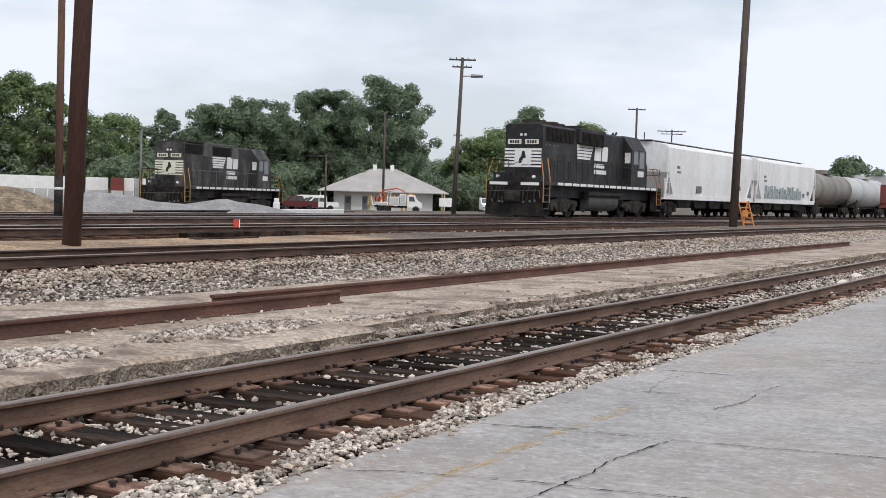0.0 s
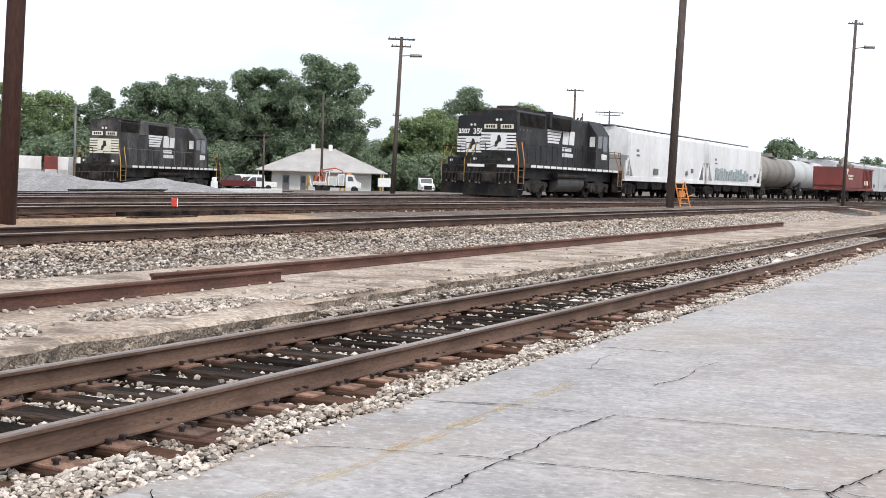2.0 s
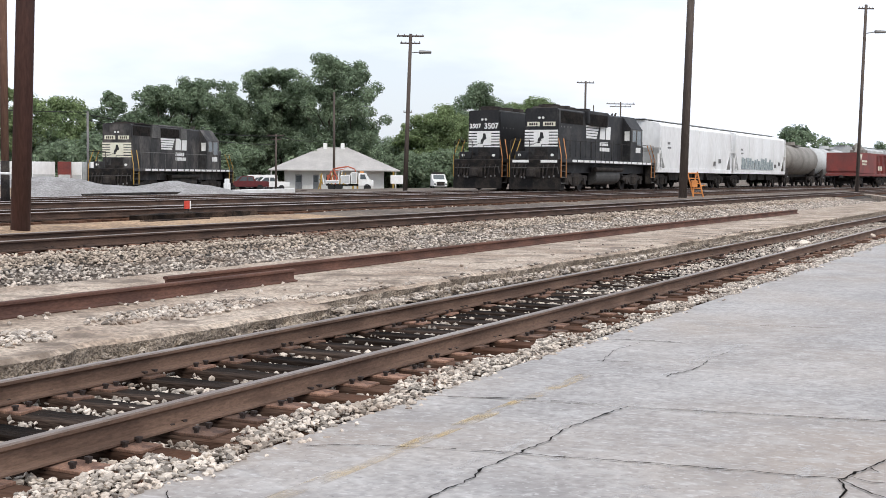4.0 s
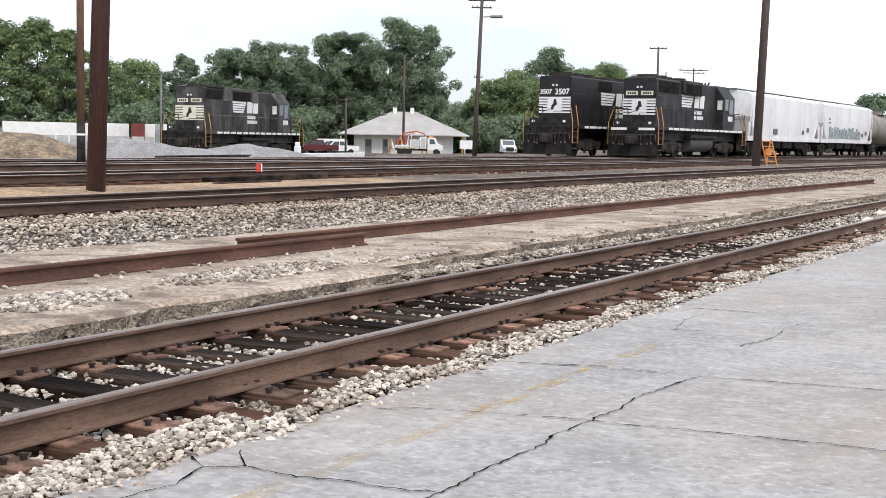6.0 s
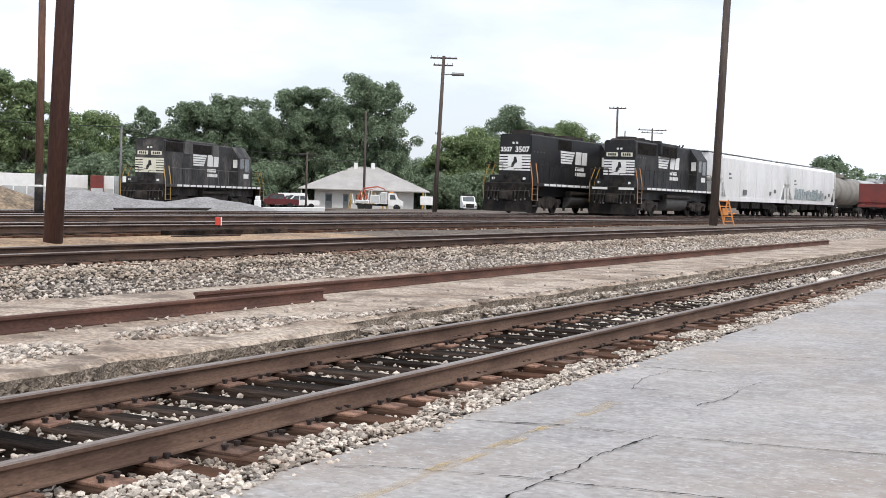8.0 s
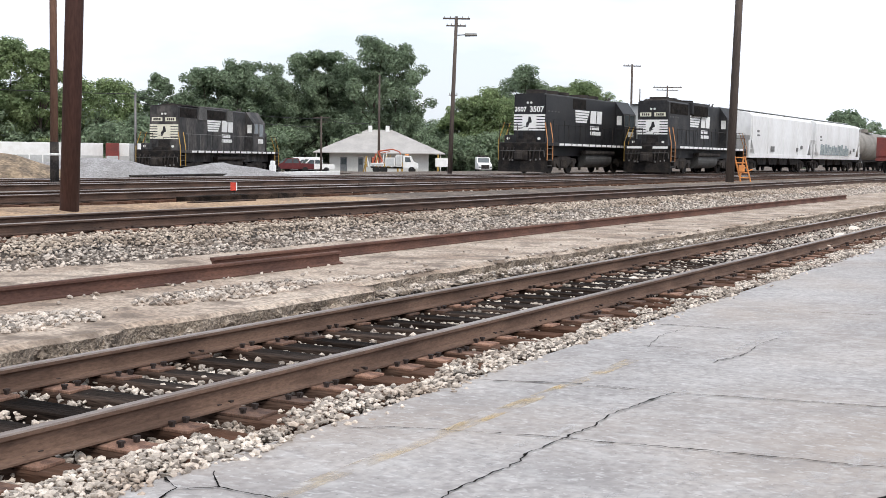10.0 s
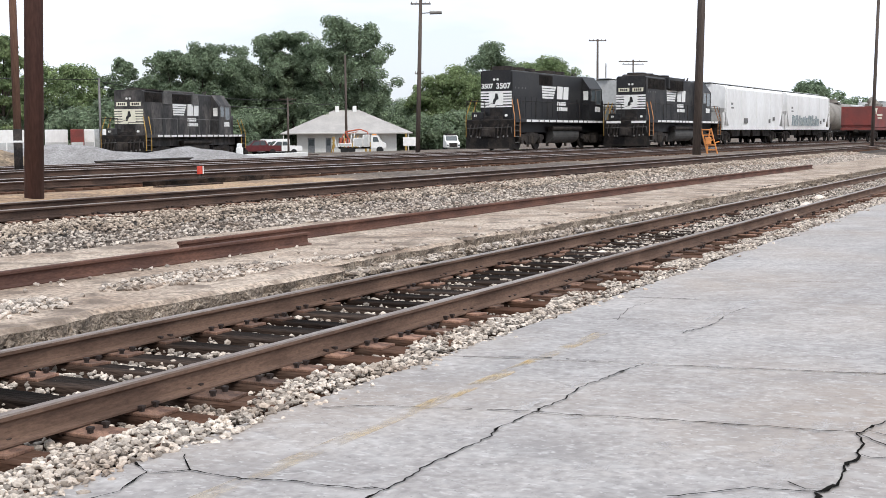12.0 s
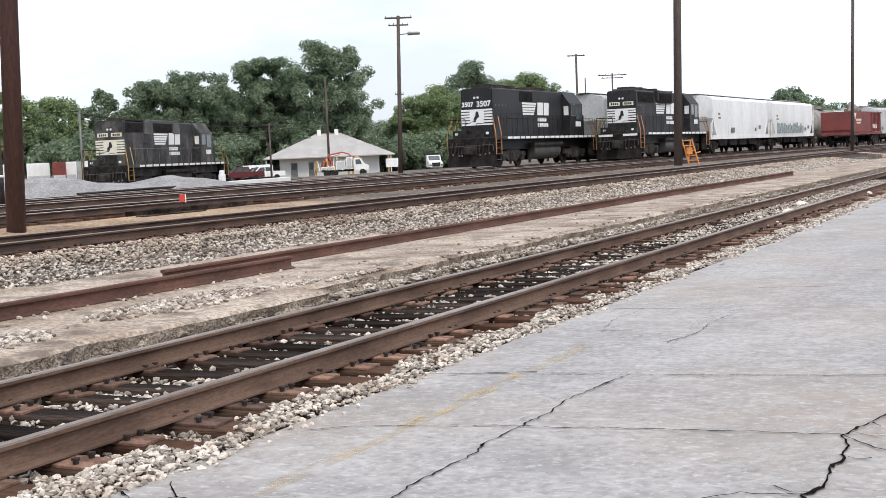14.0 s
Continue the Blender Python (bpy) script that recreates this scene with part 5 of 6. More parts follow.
def build_heaps():
    heap("gravel_heap", "long pale grey gravel heap in the yard", (37.5, 36.5, 0.42), 7.0, 2.8, 0.95, M_GRAVEL, 1, -38)
    heap("gravel_heap", "lower pale grey gravel heap before a locomotive", (42.6, 34.2, 0.45), 4.6, 2.4, 0.78, M_GRAVEL, 2, -38)
    heap("dirt_heap", "straw-brown dirt heap in the yard", (29.4, 34.6, 0.45), 4.3, 2.6, 1.12, M_HEAP, 3, -40, 2.4)
    st = thing("rail_stack", "stack of dark spare rails lying on the ground", "rail", at=Matrix.Translation((39.6, 33.0, 0.56)) @ pose(0, 0, 0, 0, 0, 12.4))
    for k in range(3):
        bm = rail_bm([(-5.7 + 0.3 * k, -0.2 + 0.2 * k), (5.8 + 0.2 * k, -0.2 + 0.2 * k)], 0, 0.06)
        part("rail", bm, [M_UNDER, M_UNDER], st)
    for x in (-3.5, 0, 3.5):
        part("bearer", cube(x - 0.1, x + 0.1, -0.5, 0.5, -0.1, 0.06), M_TIE, st)
    plank = new("plank", mesh_of("plank", cube(-1.2, 1.2, -0.12, 0.12, 0, 0.12, 0.01), M_TIE))
    plank.matrix_basis = pose(22.5, 18.1, 0.43, 0, 0, 4)
    tagged(plank, "short dark timber plank lying on dirt", "timber")
    slab = new("loose_plate", mesh_of("loose_plate", cube(-0.22, 0.22, -0.05, 0.05, 0, 0.05, 0.01), M_UNDER))
    slab.matrix_basis = pose(13.6, 10.45, 0.2, 0, 4, -20)
    tagged(slab, "dark loose timber offcut on ballast", "timber")
    for xa, ya, xb, yb, z, wide in ((97.0, 14.2, 79.5, 9.95, 0.36, 0.5), (98.6, 14.5, 97.0, 14.2, 0.42, 0.9)):
        l, a = math.hypot(xb - xa, yb - ya), math.degrees(math.atan2(yb - ya, xb - xa))
        b = new("loose_beam", mesh_of("loose_beam", cube(0, l, -wide / 2, wide / 2, -0.2, 0.12, 0.02), M_SLAB))
        b.matrix_basis = pose(xa, ya, z, 0, 0, a)
        tagged(b, "pale concrete beam lying beside the tracks", "beam")
    b = new("white_barrier", mesh_of("white_barrier", cube(0, 9.0, -0.15, 0.15, -0.15, 0.36, 0.03), M_WHITE))
    b.matrix_basis = pose(56.3, 41.4, 0.28, 0, 0, 12)
    tagged(b, "long low white concrete barrier lying in the yard", "barrier")
    for x, y, l, a in ((22.9, 18.80, 2.2, 3), (24.6, 19.02, 1.6, -4), (23.6, 19.22, 2.4, 6), (26.4, 19.15, 1.2, 2)):
        b = new("old_tie", mesh_of("old_tie", cube(-l / 2, l / 2, -0.12, 0.12, 0, 0.16, 0.015), M_TIE))
        b.matrix_basis = pose(x, y, 0.47, 0, 0, a)
        tagged(b, "dark old timber tie lying beside the rails", "timber", "old ties")


def white_rock(x, y, z, s, turn):
    bm = bmesh.new()
    bmesh.ops.create_icosphere(bm, subdivisions=2, radius=1.0)
    for v in bm.verts:
        v.co *= 1 + 0.3 * noise.noise(v.co * 1.3 + Vector((x, y, 0)))
    bmesh.ops.scale(bm, vec=(s, s * 0.6, s * 0.35), verts=bm.verts[:])
    ob = new("pale_rock", mesh_of("pale_rock", bm, M_STONE))
    ob.matrix_basis = pose(x, y, z, 0, 0, turn)
    tagged(ob, "pale flat lump of stone beside the rails", "rock", "pale lumps")


# ---- buildings and road vehicles ----
def build_house():
    """A low white block building with a broad hipped roof. Local x runs along the front, -y faces the yard."""
    az = math.degrees(math.atan2(-0.853, 0.523))
    h = thing("building", "low white building with a grey hipped roof", "building", at=Matrix.Translation((157.3, 97.3, -0.8)) @ pose(0, 0, 0, 0, 0, az))
    t = 0.2
    wall = bmesh.new()
    for x0, x1, z0, z1 in ((-7.3, -5.7, 0, 2.75), (-4.7, -3.1, 0, 2.75), (-2.3, 7.3, 0, 2.75), (-5.7, -4.7, 2.15, 2.75), (-3.1, -2.3, 2.15, 2.75)):
        box(wall, x0, x1, 0, t, z0, z1)
    box(wall, -7.3, -7.3 + t, t, 10, 0, 2.75)
    box(wall, 7.3 - t, 7.3, t, 10, 0, 2.75)
    box(wall, -7.3 + t, 7.3 - t, 9.8, 10, 0, 2.75)
    part("wall", wall, M_WALL, h)
    for x, wide in ((-5.7, 1.0), (-3.1, 0.8)):
        door = part("door", cube(x, x + wide, 0.08, 0.14, 0, 2.15), M_DOOR, h, "grey door with a dark pane")
        part("pane", cube(x + 0.14, x + wide - 0.14, 0.066, 0.08, 1.05, 1.95), M_GLASS, door)
    roof = bmesh.new()
    e = [(-9.6, -2.0), (9.6, -2.0), (9.6, 12.0), (-9.6, 12.0)]
    lo = [roof.verts.new((x, y, 2.72)) for x, y in e]
    mid = [roof.verts.new((x, y, 2.86)) for x, y in e]
    rd = [roof.verts.new((-1.9, 5.0, 6.3)), roof.verts.new((1.9, 5.0, 6.3))]
    for i in range(4):
        roof.faces.new((lo[i], lo[(i + 1) % 4], mid[(i + 1) % 4], mid[i]))
    roof.faces.new(lo[::-1])
    roof.faces.new((mid[0], mid[1], rd[1], rd[0]))
    roof.faces.new((mid[1], mid[2], rd[1]))
    roof.faces.new((mid[2], mid[3], rd[0], rd[1]))
    roof.faces.new((mid[3], mid[0], rd[0]))
    rf = part("roof", roof, M_ROOF, h)
    for x, y in ((-1.7, 4.4), (0.9, 4.4)):
        part("roof_vent", cube(x, x + 0.6, y, y + 0.6, 5.7, 6.9, 0.05), M_WHITE, rf)
    for x in (-9.2, 8.9):
        part("porch_post", cube(x, x + 0.12, -1.8, -1.68, 0, 2.74), M_WALL, h)


def wheel(parent, x, y, r, w=0.24):
    bm = bmesh.new()
    rod(bm, (x, y - w / 2, r), (x, y + w / 2, r), r, seg=16)
    part("tyre", bm, M_TYRE, parent)


def pickup(name, label, at, paint, kind):
    v = thing(name, label, "truck", "parked vehicles", at=at)
    bm = bmesh.new()
    if kind == "pickup":
        prism(bm, [(0, 0.45), (0, 0.95), (0.15, 1.05), (1.5, 1.12), (2.1, 1.75), (3.5, 1.78), (3.75, 1.15), (5.4, 1.15), (5.4, 0.5)], -0.95, 0.95)
    else:
        prism(bm, [(0, 0.45), (0, 1.0), (0.2, 1.1), (1.2, 1.2), (1.9, 2.0), (5.3, 2.05), (5.4, 0.5)], -0.98, 0.98)
    bmesh.ops.bevel(bm, geom=bm.edges[:], offset=0.05, segments=2, affect="EDGES")
    part("body", bm, paint, v)
    for y in (-0.96 if kind == "pickup" else -0.99, 0.945 if kind == "pickup" else 0.975):
        part("window", prism(bmesh.new(), [(1.75, 1.2), (2.2, 1.66), (2.75, 1.68), (2.75, 1.2)], y, y + 0.015), M_GLASS, v)
        part("window", prism(bmesh.new(), [(2.85, 1.2), (2.85, 1.68), (3.4, 1.68), (3.55, 1.2)], y, y + 0.015), M_GLASS, v)
    part("windscreen", prism(bmesh.new(), [(1.5, 1.14), (2.06, 1.73), (2.10, 1.73), (1.56, 1.14)], -0.8, 0.8), M_GLASS, v)
    for x in (1.0, 4.3):
        for y in (-0.86, 0.86):
            wheel(v, x, y, 0.38)
    return v


def crane_truck(at):
    v = thing("crane_truck", "white utility truck with an orange-red folded crane", "truck", "parked vehicles", at=at)
    part("chassis", cube(-3.4, 3.4, -0.5, 0.5, 0.7, 1.0), M_UNDER, v)
    cab = bmesh.new()
    prism(cab, [(1.4, 0.7), (3.6, 0.7), (3.6, 1.5), (2.9, 1.65), (2.5, 2.6), (1.4, 2.65)], -1.15, 1.15)
    bmesh.ops.bevel(cab, geom=cab.edges[:], offset=0.06, segments=2, affect="EDGES")
    c = part("cab", cab, M_WHITE, v)
    wb = bmesh.new()
    for y in (-1.17, 1.155):
        prism(wb, [(1.7, 1.7), (1.7, 2.4), (2.35, 2.4), (2.6, 1.7)], y, y + 0.015)
    part("window", wb, M_GLASS, c)
    for x0, x1, z1 in ((-1.2, 0.2, 2.3), (0.3, 1.2, 2.75), (-3.4, -1.4, 1.5)):
        part("bed_box", cube(x0, x1, -1.2, 1.2, 1.0, z1, 0.04), M_WHITE, v)
        part("box_door", cube(x0 + 0.12, x1 - 0.12, -1.22, -1.2, 1.1, z1 - 0.1, 0.005), M_HOPPER_GREY, v)
    boom = bmesh.new()
    rod(boom, (-1.6, 0, 1.5), (-2.4, 0, 3.2), 0.12)
    rod(boom, (-2.4, 0, 3.2), (-0.2, 0, 3.55), 0.11)
    rod(boom, (-0.2, 0, 3.55), (0.8, 0, 3.2), 0.09)
    rod(boom, (-2.2, 0.1, 2.9), (-0.6, 0.1, 3.2), 0.05)
    rod(boom, (0.8, 0, 3.2), (1.0, 0.2, 2.7), 0.08)
    rod(boom, (-3.2, -0.5, 1.4), (-2.6, -0.4, 2.9), 0.1)
    box(boom, -3.3, -2.2, -0.7, 0.7, 1.5, 2.3, 0.05)
    part("boom", boom, M_REDSIGN_DULL, v, "orange-red folding boom")
    for k in range(14):
        a = (-3.9 + 0.28 * k, -0.9 - 0.3 * (k % 2), 0.9)
        part("tool", rod(bmesh.new(), a, (a[0] + random.uniform(-0.4, 0.5), -0.7, 1.6 + random.uniform(0, 1.5)), 0.09, 0.05), random.choice((M_UNDER, M_WHITE, M_REDSIGN_DULL, M_RAIL_YEL)), v)
    part("beacon", cube(1.6, 2.2, -0.4, 0.4, 2.65, 2.85, 0.04), M_ORANGE, v)
    for x in (-2.6, -1.5, 2.7):
        for y in (-1.0, 1.0):
            wheel(v, x, y, 0.5, 0.3)
    gear = bmesh.new()
    rod(gear, (-4.2, -0.8, 0.0), (-4.0, -0.8, 2.5), 0.09)
    rod(gear, (-4.6, 0.2, 0.0), (-4.0, 0.2, 2.2), 0.09)
    rod(gear, (-4.3, -0.8, 1.6), (-4.3, 0.2, 1.6), 0.08)
    part("outrigger", gear, M_RAIL_YEL, v, "yellow steel outriggers")


def box_truck(at):
    v = thing("white_truck", "small white truck with a dark grille", "truck", "parked vehicles", at=at)
    bm = bmesh.new()
    prism(bm, [(0, 0.6), (0, 1.4), (0.2, 1.55), (1.4, 1.7), (1.9, 2.6), (3.2, 2.7), (3.2, 0.6)], -1.15, 1.15)
    bmesh.ops.bevel(bm, geom=bm.edges[:], offset=0.08, segments=2, affect="EDGES")
    part("cab", bm, M_WHITE, v)
    part("grille", cube(-0.04, 0.0, -0.7, 0.7, 0.72, 1.38), M_UNDER, v)
    for y in (-0.95, 0.95):
        part("headlight", cube(-0.04, 0.02, y - 0.16, y + 0.16, 0.85, 1.1, 0.02), M_GLASS, v)
    part("bumper", cube(-0.12, 0.05, -1.1, 1.1, 0.45, 0.65, 0.03), M_STEEL, v)
    part("windscreen", prism(bmesh.new(), [(1.36, 1.76), (1.80, 2.52), (1.86, 2.52), (1.44, 1.76)], -0.95, 0.95), M_GLASS, v)
    part("roof_rack", cube(1.95, 3.0, -0.9, 0.9, 2.7, 2.95, 0.05), M_UNDER, v)
    for x in (0.9, 3.6):
        for y in (-0.95, 0.95):
            wheel(v, x, y, 0.48)
    part("frame", cube(3.2, 6.5, -0.5, 0.5, 0.7, 1.0), M_UNDER, v)


def trailer(at, label, paint, L=12.0):
    v = thing("trailer", label, "trailer", "white trailers", at=at)
    part("box", cube(0, L, -1.25, 1.25, 1.0, 3.15, 0.03), paint, v)
    rib = bmesh.new()
    for i in range(13):
        x = 0.1 + (L - 0.25) * i / 12
        box(rib, x, x + 0.05, -1.275, -1.25, 1.05, 3.1)
    part("rib", rib, paint, v)
    k = max(1, int(L / 1.15))
    for i in range(k):
        part("side_panel", cube(0.06 + L * i / k, L * (i + 1) / k - 0.06, -1.285, -1.25, 1.12, 2.0), M_HOPPER_GREY, v, "pale blue-grey lower panel")
    for x in (L * 0.75, L * 0.9):
        for y in (-1.0, 1.0):
            wheel(v, x, y, 0.5, 0.3)
    part("landing_leg", cube(0.3, 0.5, -0.9, 0.9, 0.0, 1.0), M_UNDER, v)


# ---- trees ----
def tree(label, x, y, z, height, spread, seed, mat, lobes=16, leaves=4200, leaf=0.55, trunk=0.25, low=0.2):
    rng = np.random.default_rng(seed)
    t = thing("tree", label, "tree", "trees behind the yard", at=Matrix.Translation((x, y, z)))
    centres = []
    for i in range(lobes):
        # clumps fill an uneven egg: wide below the middle, thin at the top
        u = rng.uniform(0, 1) ** 0.85
        wide = spread * 0.5 * math.sin(math.pi * (0.12 + 0.80 * u)) ** 0.7 * (1 + 0.22 * math.sin(3 * u * 7 + seed))
        a = rng.uniform(0, 2 * math.pi)
        wide *= 1 + 0.2 * math.sin(2 * a + seed)
        r = wide * rng.uniform(0.0, 1.0) ** 0.45
        size = rng.uniform(0.05, 0.11) * spread * 0.8 + 0.3
        centres.append((r * math.cos(a), r * math.sin(a), height * (low + (0.97 - low) * u) - size * 0.5, size))
    bm = bmesh.new()
    rod(bm, (0, 0, -0.3), (0.1, 0.0, height * 0.5), trunk * height / 14, trunk * height / 30, seg=8)
    for cx, cy, cz, r in centres[:12]:
        rod(bm, (0.05, 0, max(height * 0.18, cz * 0.55)), (cx * 0.85, cy * 0.85, cz), trunk * height / 50, 0.04, seg=5)
    part("trunk", bm, M_BARK, t)
    c = np.array(centres)
    pick = rng.choice(len(c), leaves, p=c[:, 3] ** 2 / (c[:, 3] ** 2).sum())
    d = rng.normal(size=(leaves, 3))
    d /= np.linalg.norm(d, axis=1)[:, None]
    rad = c[pick, 3] * (0.45 + 0.85 * rng.uniform(0, 1, leaves) ** 0.6)
    pos = c[pick, :3] + d * rad[:, None] * (1.0, 1.0, 0.8)
    nrm = d + rng.normal(size=(leaves, 3)) * 0.4 + (0, 0, 0.6)
    nrm /= np.linalg.norm(nrm, axis=1)[:, None]
    u = np.cross(nrm, rng.normal(size=(leaves, 3)))
    u /= np.linalg.norm(u, axis=1)[:, None]
    v = np.cross(nrm, u)
    s = leaf * rng.uniform(0.5, 1.2, leaves)[:, None]
    bend = nrm * s * 0.25
    quad = np.stack([pos - u * s, pos - v * s * 0.6 + bend, pos + u * s, pos + v * s * 0.6 + bend], 1)
    me = bpy.data.meshes.new("crown")
    me.from_pydata(quad.reshape(-1, 3).tolist(), [], np.arange(leaves * 4).reshape(-1, 4).tolist())
    me.shade_flat()
    me.materials.append(mat)
    ob = new("crown", me)
    ob.parent = t
    return t


def at_ray(ratio, r):
    """A place r metres away in the direction in which x is ratio times y."""
    k = math.hypot(ratio, 1)
    return r * ratio / k, r / k


def build_trees():
    """Rows of: direction (x over y), distance, height, spread, leaf kind."""
    rows = [(0.70, 175, 16.5, 13, 1), (0.78, 175, 17, 13, 1), (0.85, 170, 16.5, 11, 1), (0.905, 168, 16.5, 9, 1), (0.945, 166, 15.0, 6, 1), (1.00, 175, 12.5, 8, 1), (1.05, 180, 12.3, 8, 1),
            (1.095, 185, 11, 6, 0), (1.128, 185, 13.6, 4.5, 0), (1.165, 190, 11.2, 6, 0), (1.215, 190, 14.8, 9, 0), (1.27, 192, 16, 9, 0), (1.325, 195, 15.8, 9, 0), (1.37, 200, 13.5, 8, 0),
            (1.425, 200, 18.0, 8.5, 0), (1.475, 200, 18.3, 8, 0), (1.53, 205, 16.5, 9, 0), (1.60, 195, 20.0, 12, 0), (1.66, 195, 19.0, 9.5, 0), (1.71, 200, 9.5, 6, 0),
            (1.38, 205, 11, 10, 0), (1.47, 215, 12, 10, 0), (1.56, 215, 13, 10, 0), (1.25, 195, 10, 10, 0),
            (1.76, 330, 12, 14, 0), (1.82, 340, 11, 14, 0), (1.865, 205, 11, 6, 1), (1.92, 205, 12.2, 7, 1), (1.985, 205, 13.5, 8, 1), (2.05, 210, 12.5, 8, 1), (2.12, 215, 18.0, 11, 0), (2.22, 220, 15.0, 8, 1),
            (2.30, 235, 15.5, 9, 1), (2.40, 240, 16.8, 12, 1), (2.50, 240, 15, 9, 1), (2.62, 260, 12, 10, 0)]
    for i, (ratio, r, h, w, kind) in enumerate(rows):
        x, y = at_ray(ratio, r)
        lab = "broad dense green summer tree" if not kind else "light green leafy summer tree"
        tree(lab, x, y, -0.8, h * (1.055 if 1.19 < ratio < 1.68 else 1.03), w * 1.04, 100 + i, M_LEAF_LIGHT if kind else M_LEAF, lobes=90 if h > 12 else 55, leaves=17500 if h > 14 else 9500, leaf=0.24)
    for i, (ratio, r, h, w) in enumerate([(5.0, 330, 15, 14), (5.2, 340, 16, 15), (6.2, 400, 13, 16), (6.9, 420, 12, 18), (7.8, 420, 14, 16), (8.8, 430, 13, 18), (10, 440, 12, 18), (12, 450, 13, 20), (4.3, 420, 10, 16)]):
        x, y = at_ray(ratio, r)
        tree("far green tree beyond the railcars", x, y, -0.8, h, w, 200 + i, M_LEAF, lobes=50, leaves=5000, leaf=0.5)
    # a low hedge of scrub that closes the view behind the yard
    rng = random.Random(8)
    for i in range(26):
        ratio = 0.66 + 0.058 * i
        x, y = at_ray(ratio, 170 + rng.uniform(-8, 20) + (30 if ratio > 1.4 else 0))
        tree("low dark green scrub behind the yard", x, y, -0.8, rng.uniform(5.5, 8.5), rng.uniform(10, 13), 300 + i, M_LEAF, lobes=40, leaves=6000, leaf=0.30, low=0.05)


# ---- build ----
build_ground()
build_paving()
build_slab()
build_old_rails()
build_track("track_near", "rusty rails on dark ties beside the paving", LINE_NEAR, 0.188, (-2, 100), 0.50, seed=2, detailed=45, steel=M_RAIL)
build_track("track_middle", "rusty rails on a stone bank", LINE_MID, 0.60, (4, 110), 0.54, seed=3, detailed=34)
build_track("track_third", "rusty yard rails on dirt", LINE_THIRD, 0.72, (10, 150), 0.56, seed=4, head=M_RAIL_PALE)
build_track("track_fourth", "yard rails carrying a freight train", LINE_MOVING, YARD_TOP, (15, 140), 0.6, seed=5, head=M_RAIL_PALE)
build_track("track_fifth", "yard rails carrying a parked locomotive", LINE_PARKED, YARD_TOP, (20, 120), 0.6, seed=6, head=M_RAIL_PALE)
build_track("track_back", "rails behind gravel heaps", LINE_BACK, 0.05, (42, 95), 0.7, seed=7)
build_ballast()
build_poles()
build_marker()
build_orange_rack()
build_heaps()

moving = [
    locomotive("grimy black hood locomotive with white stripes and pale number boards", "flared", M_BLACK_FADED, pose(0, 26, YARD_TOP)),
    covered_hopper("grimy white covered hopper railcar", M_HOPPER, pose(0, 26, YARD_TOP), length=20.0),
    covered_hopper("white covered hopper railcar with sprayed paint", M_HOPPER, pose(0, 26, YARD_TOP), True, 18.8),
    tank_car("tan-grey tank railcar of a train", pose(0, 26, YARD_TOP), M_TANK),
    tank_car("plain grey tank railcar of a train", pose(0, 26, YARD_TOP), M_HOPPER_GREY, 16.0),
    covered_hopper("grey covered hopper railcar of a train", M_HOPPER_GREY, pose(0, 26, YARD_TOP)),
    covered_hopper("grey covered hopper railcar of a train", M_HOPPER_GREY, pose(0, 26, YARD_TOP)),
    covered_hopper("grey covered hopper railcar of a train", M_HOPPER_GREY, pose(0, 26, YARD_TOP)),
]
OFFSETS = [0.0, 17.5, 37.5, 56.3, 72.4, 88.5, 108.2, 127.9]
locomotive("clean black hood locomotive with white stripes", "plain", M_BLACK, pose(63.05, 30, YARD_TOP))
covered_hopper("pale grey covered hopper behind a locomotive", M_HOPPER_GREY, pose(81.1, 30, YARD_TOP))
covered_hopper("pale grey covered hopper behind another", M_HOPPER_GREY, pose(100.8, 30, YARD_TOP))
locomotive("weathered black hood locomotive parked behind gravel heaps", "faded", M_BLACK_WORN, pose(58.9, 52.75, 0.05, 0, 0, 15.2))
red_car(Matrix.Translation((115.6, 18.7, 0.72)) @ pose(0, 0, 0, 0, 0, -4.9))
build_house()
x, y = at_ray(1.338, 150)
pickup("pickup_truck", "dark red pickup truck parked in the yard", Matrix.Translation((x, y, -0.6)) @ pose(0, 0, 0, 0, 0, -42), M_CARRED, "pickup")
x, y = at_ray(1.39, 158)
pickup("pickup_truck", "white pickup truck parked beside a building", Matrix.Translation((x, y, -0.7)) @ pose(0, 0, 0, 0, 0, -40), M_WHITE, "pickup")
x, y = at_ray(1.372, 168)
pickup("van", "white van parked beside a building", Matrix.Translation((x, y, -0.75)) @ pose(0, 0, 0, 0, 0, -30), M_WHITE, "van")
x, y = at_ray(1.66, 160)
crane_truck(Matrix.Translation((x, y, -0.6)) @ pose(0, 0, 0, 0, 0, -62) @ Matrix.Scale(0.86, 4))
x, y = at_ray(1.972, 160)
box_truck(Matrix.Translation((x, y, -0.42)) @ pose(0, 0, 0, 0, 0, 38) @ Matrix.Scale(0.76, 4))
for ratio, r, turn, length, paint in ((0.70, 125, -40, 9, M_WHITE), (0.862, 122, -44, 8.1, M_WHITE), (1.002, 121, -45, 2.0, M_HOPPER), (1.040, 118, -46, 1.15, M_RED),
                                      (1.061, 119, -46, 0.9, M_WHITE), (1.078, 121, -46, 0.7, M_HOPPER_GREY), (1.091, 118, -46, 0.8, M_WHITE)):
    x, y = at_ray(ratio, r)
    trailer(Matrix.Translation((x, y, -0.75)) @ pose(0, 0, 0, 0, 0, turn), {M_WHITE: "white box trailer in a row beyond the heaps", M_HOPPER: "weathered white box trailer beyond the heaps", M_HOPPER_GREY: "pale grey box in a row of white trailers"}.get(paint, "faded red box beside white trailers"), paint, length)
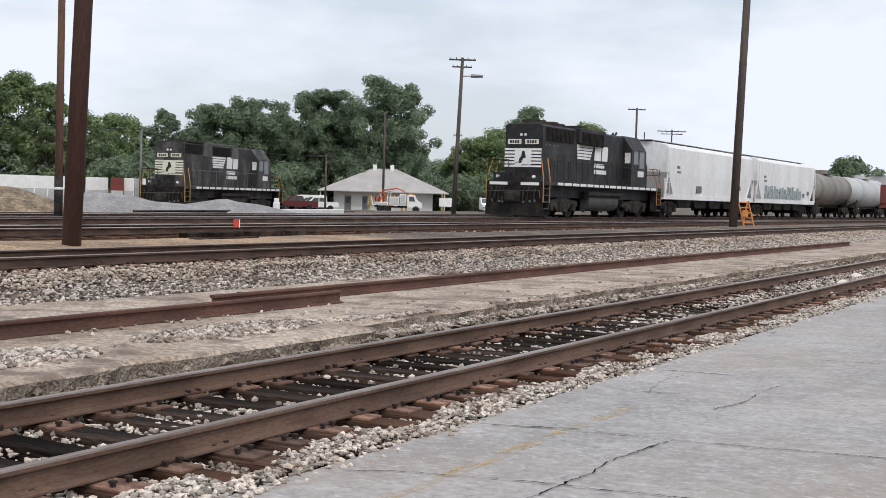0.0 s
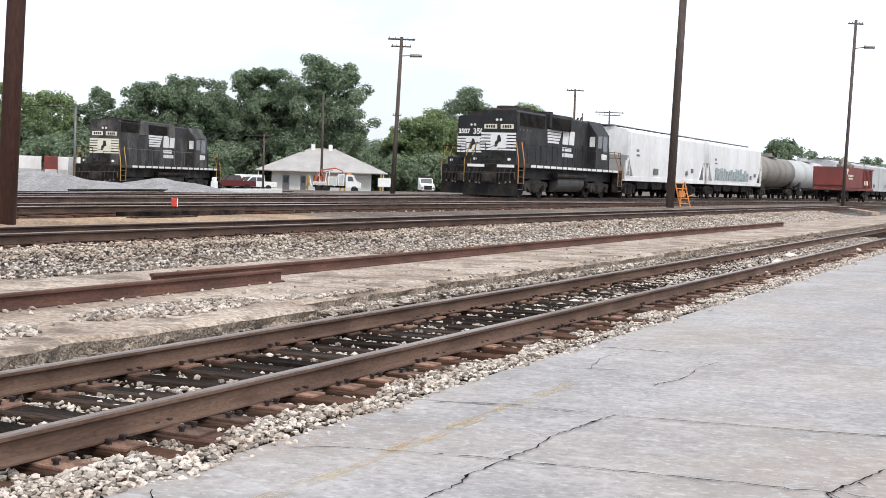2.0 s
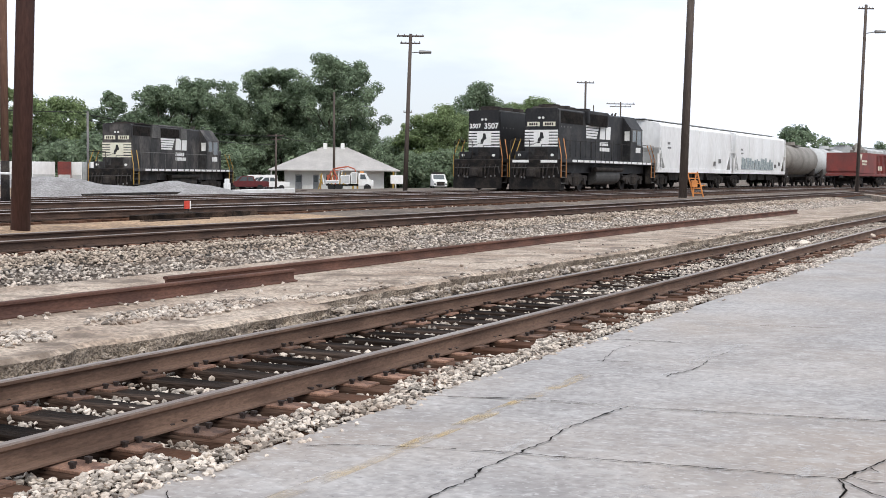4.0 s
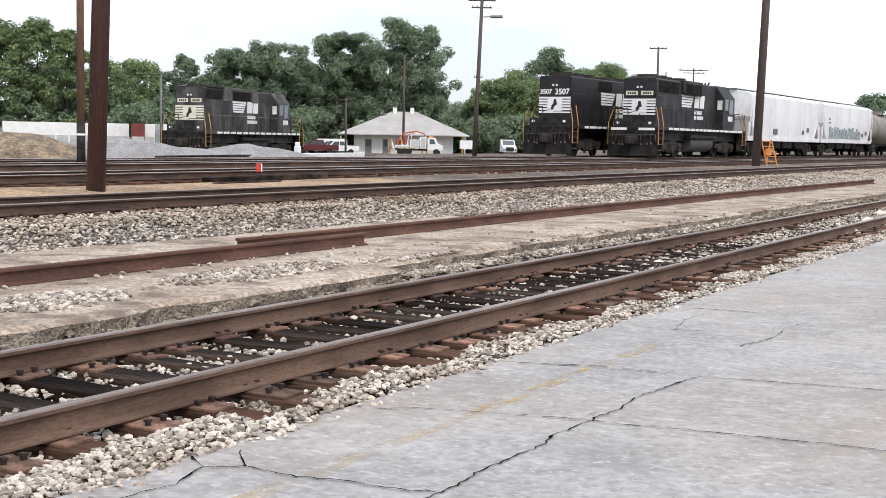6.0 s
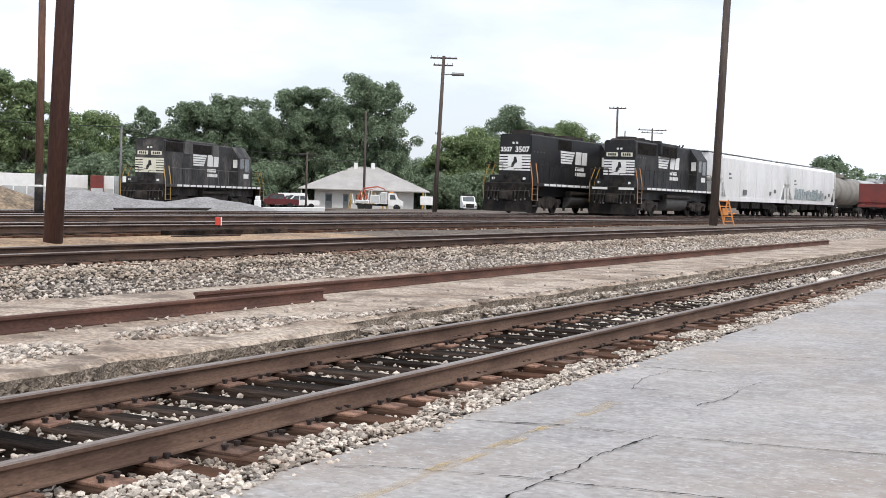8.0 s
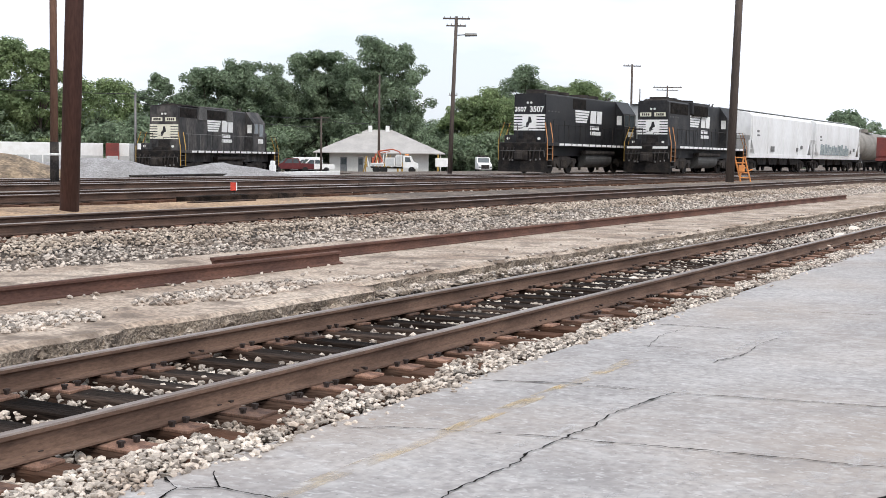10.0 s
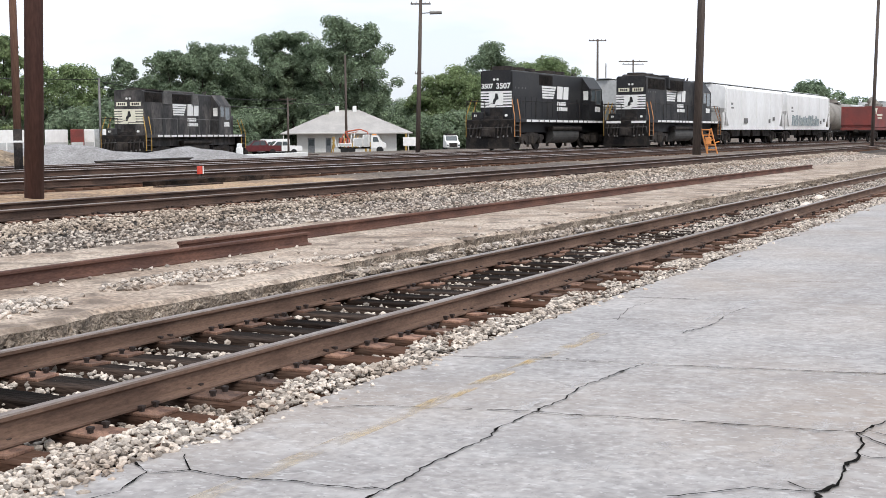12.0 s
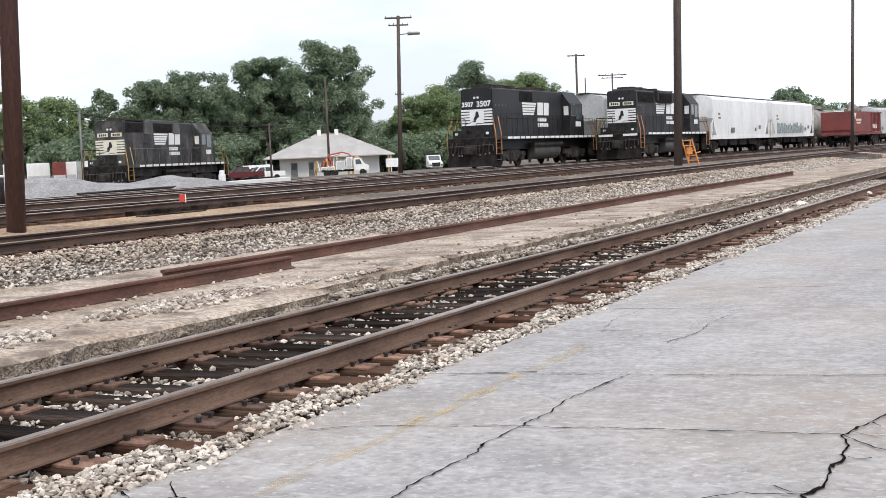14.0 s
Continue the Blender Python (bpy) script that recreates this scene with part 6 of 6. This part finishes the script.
box_ob = thing("white_cabinet", "white cabinet on legs beside a building", "cabinet", at=Matrix.Translation((*at_ray(1.812, 160), -0.6)) @ pose(0, 0, 0, 0, 0, -58))
part("body", cube(-0.8, 0.8, -0.3, 0.3, 0.9, 2.0, 0.03), M_WHITE, box_ob)
for lx in (-0.7, 0.6):
    part("leg", cube(lx, lx + 0.1, -0.1, 0.1, 0.0, 0.9), M_UNDER, box_ob)
for ratio in (1.672, 1.685, 1.80):
    yp = thing("yellow_bollard", "yellow painted post before a building", "bollard", "yellow posts", at=Matrix.Translation((*at_ray(ratio, 165), -0.72)))
    part("post", rod(bmesh.new(), (0, 0, -0.1), (0, 0, 1.5 if ratio < 1.75 else 2.6), 0.13, 0.11), M_RAIL_YEL, yp)
for q in ((16.1, 5.9, -0.02, 0.14, 10), (14.2, 5.2, -0.03, 0.12, 40), (27.5, 5.4, 0.0, 0.3, 5), (31.0, 5.8, 0.0, 0.28, 0), (24.0, 5.0, 0.0, 0.22, 5), (36, 5.0, 0.0, 0.3, 0), (12.6, 5.6, -0.03, 0.10, 60)):
    white_rock(*q)
build_trees()

# the freight train's way along its track: seconds, x of its front
TRAIN = [(0.0, 53.2), (0.5, 54.3), (1.0, 55.4), (1.5, 56.55), (2.0, 57.55), (2.2, 57.95), (3.2, 60.2), (4.3, 62.4), (4.5, 62.8), (5.0, 63.7), (5.5, 64.7), (6.0, 65.75), (6.5, 66.65), (7.0, 67.45),
         (7.5, 68.3), (8.0, 69.15), (8.2, 69.45), (9.2, 71.2), (10.3, 72.75), (11.0, 73.5), (12.0, 74.6), (13.0, 75.6), (14.0, 76.7)]


def on_track(x):
    """The pose of a vehicle whose front stands at x on the slightly bent fourth track."""
    ya, yb = (26.0 - 0.0003 * max(0, v - 80) ** 2 for v in (x + 2.4, x + 17.0))
    turn = math.atan2(yb - ya, 14.6)
    return pose(x, ya - 2.4 * math.tan(turn), YARD_TOP, 0, 0, math.degrees(turn))


def motions():
    walk(cam, [(t, held(*row)) for t, *row in PATH], EXPOSURES)
    for ob, off in zip(moving, OFFSETS):
        walk(ob, [(t, on_track(x + off)) for t, x in TRAIN])


motions()
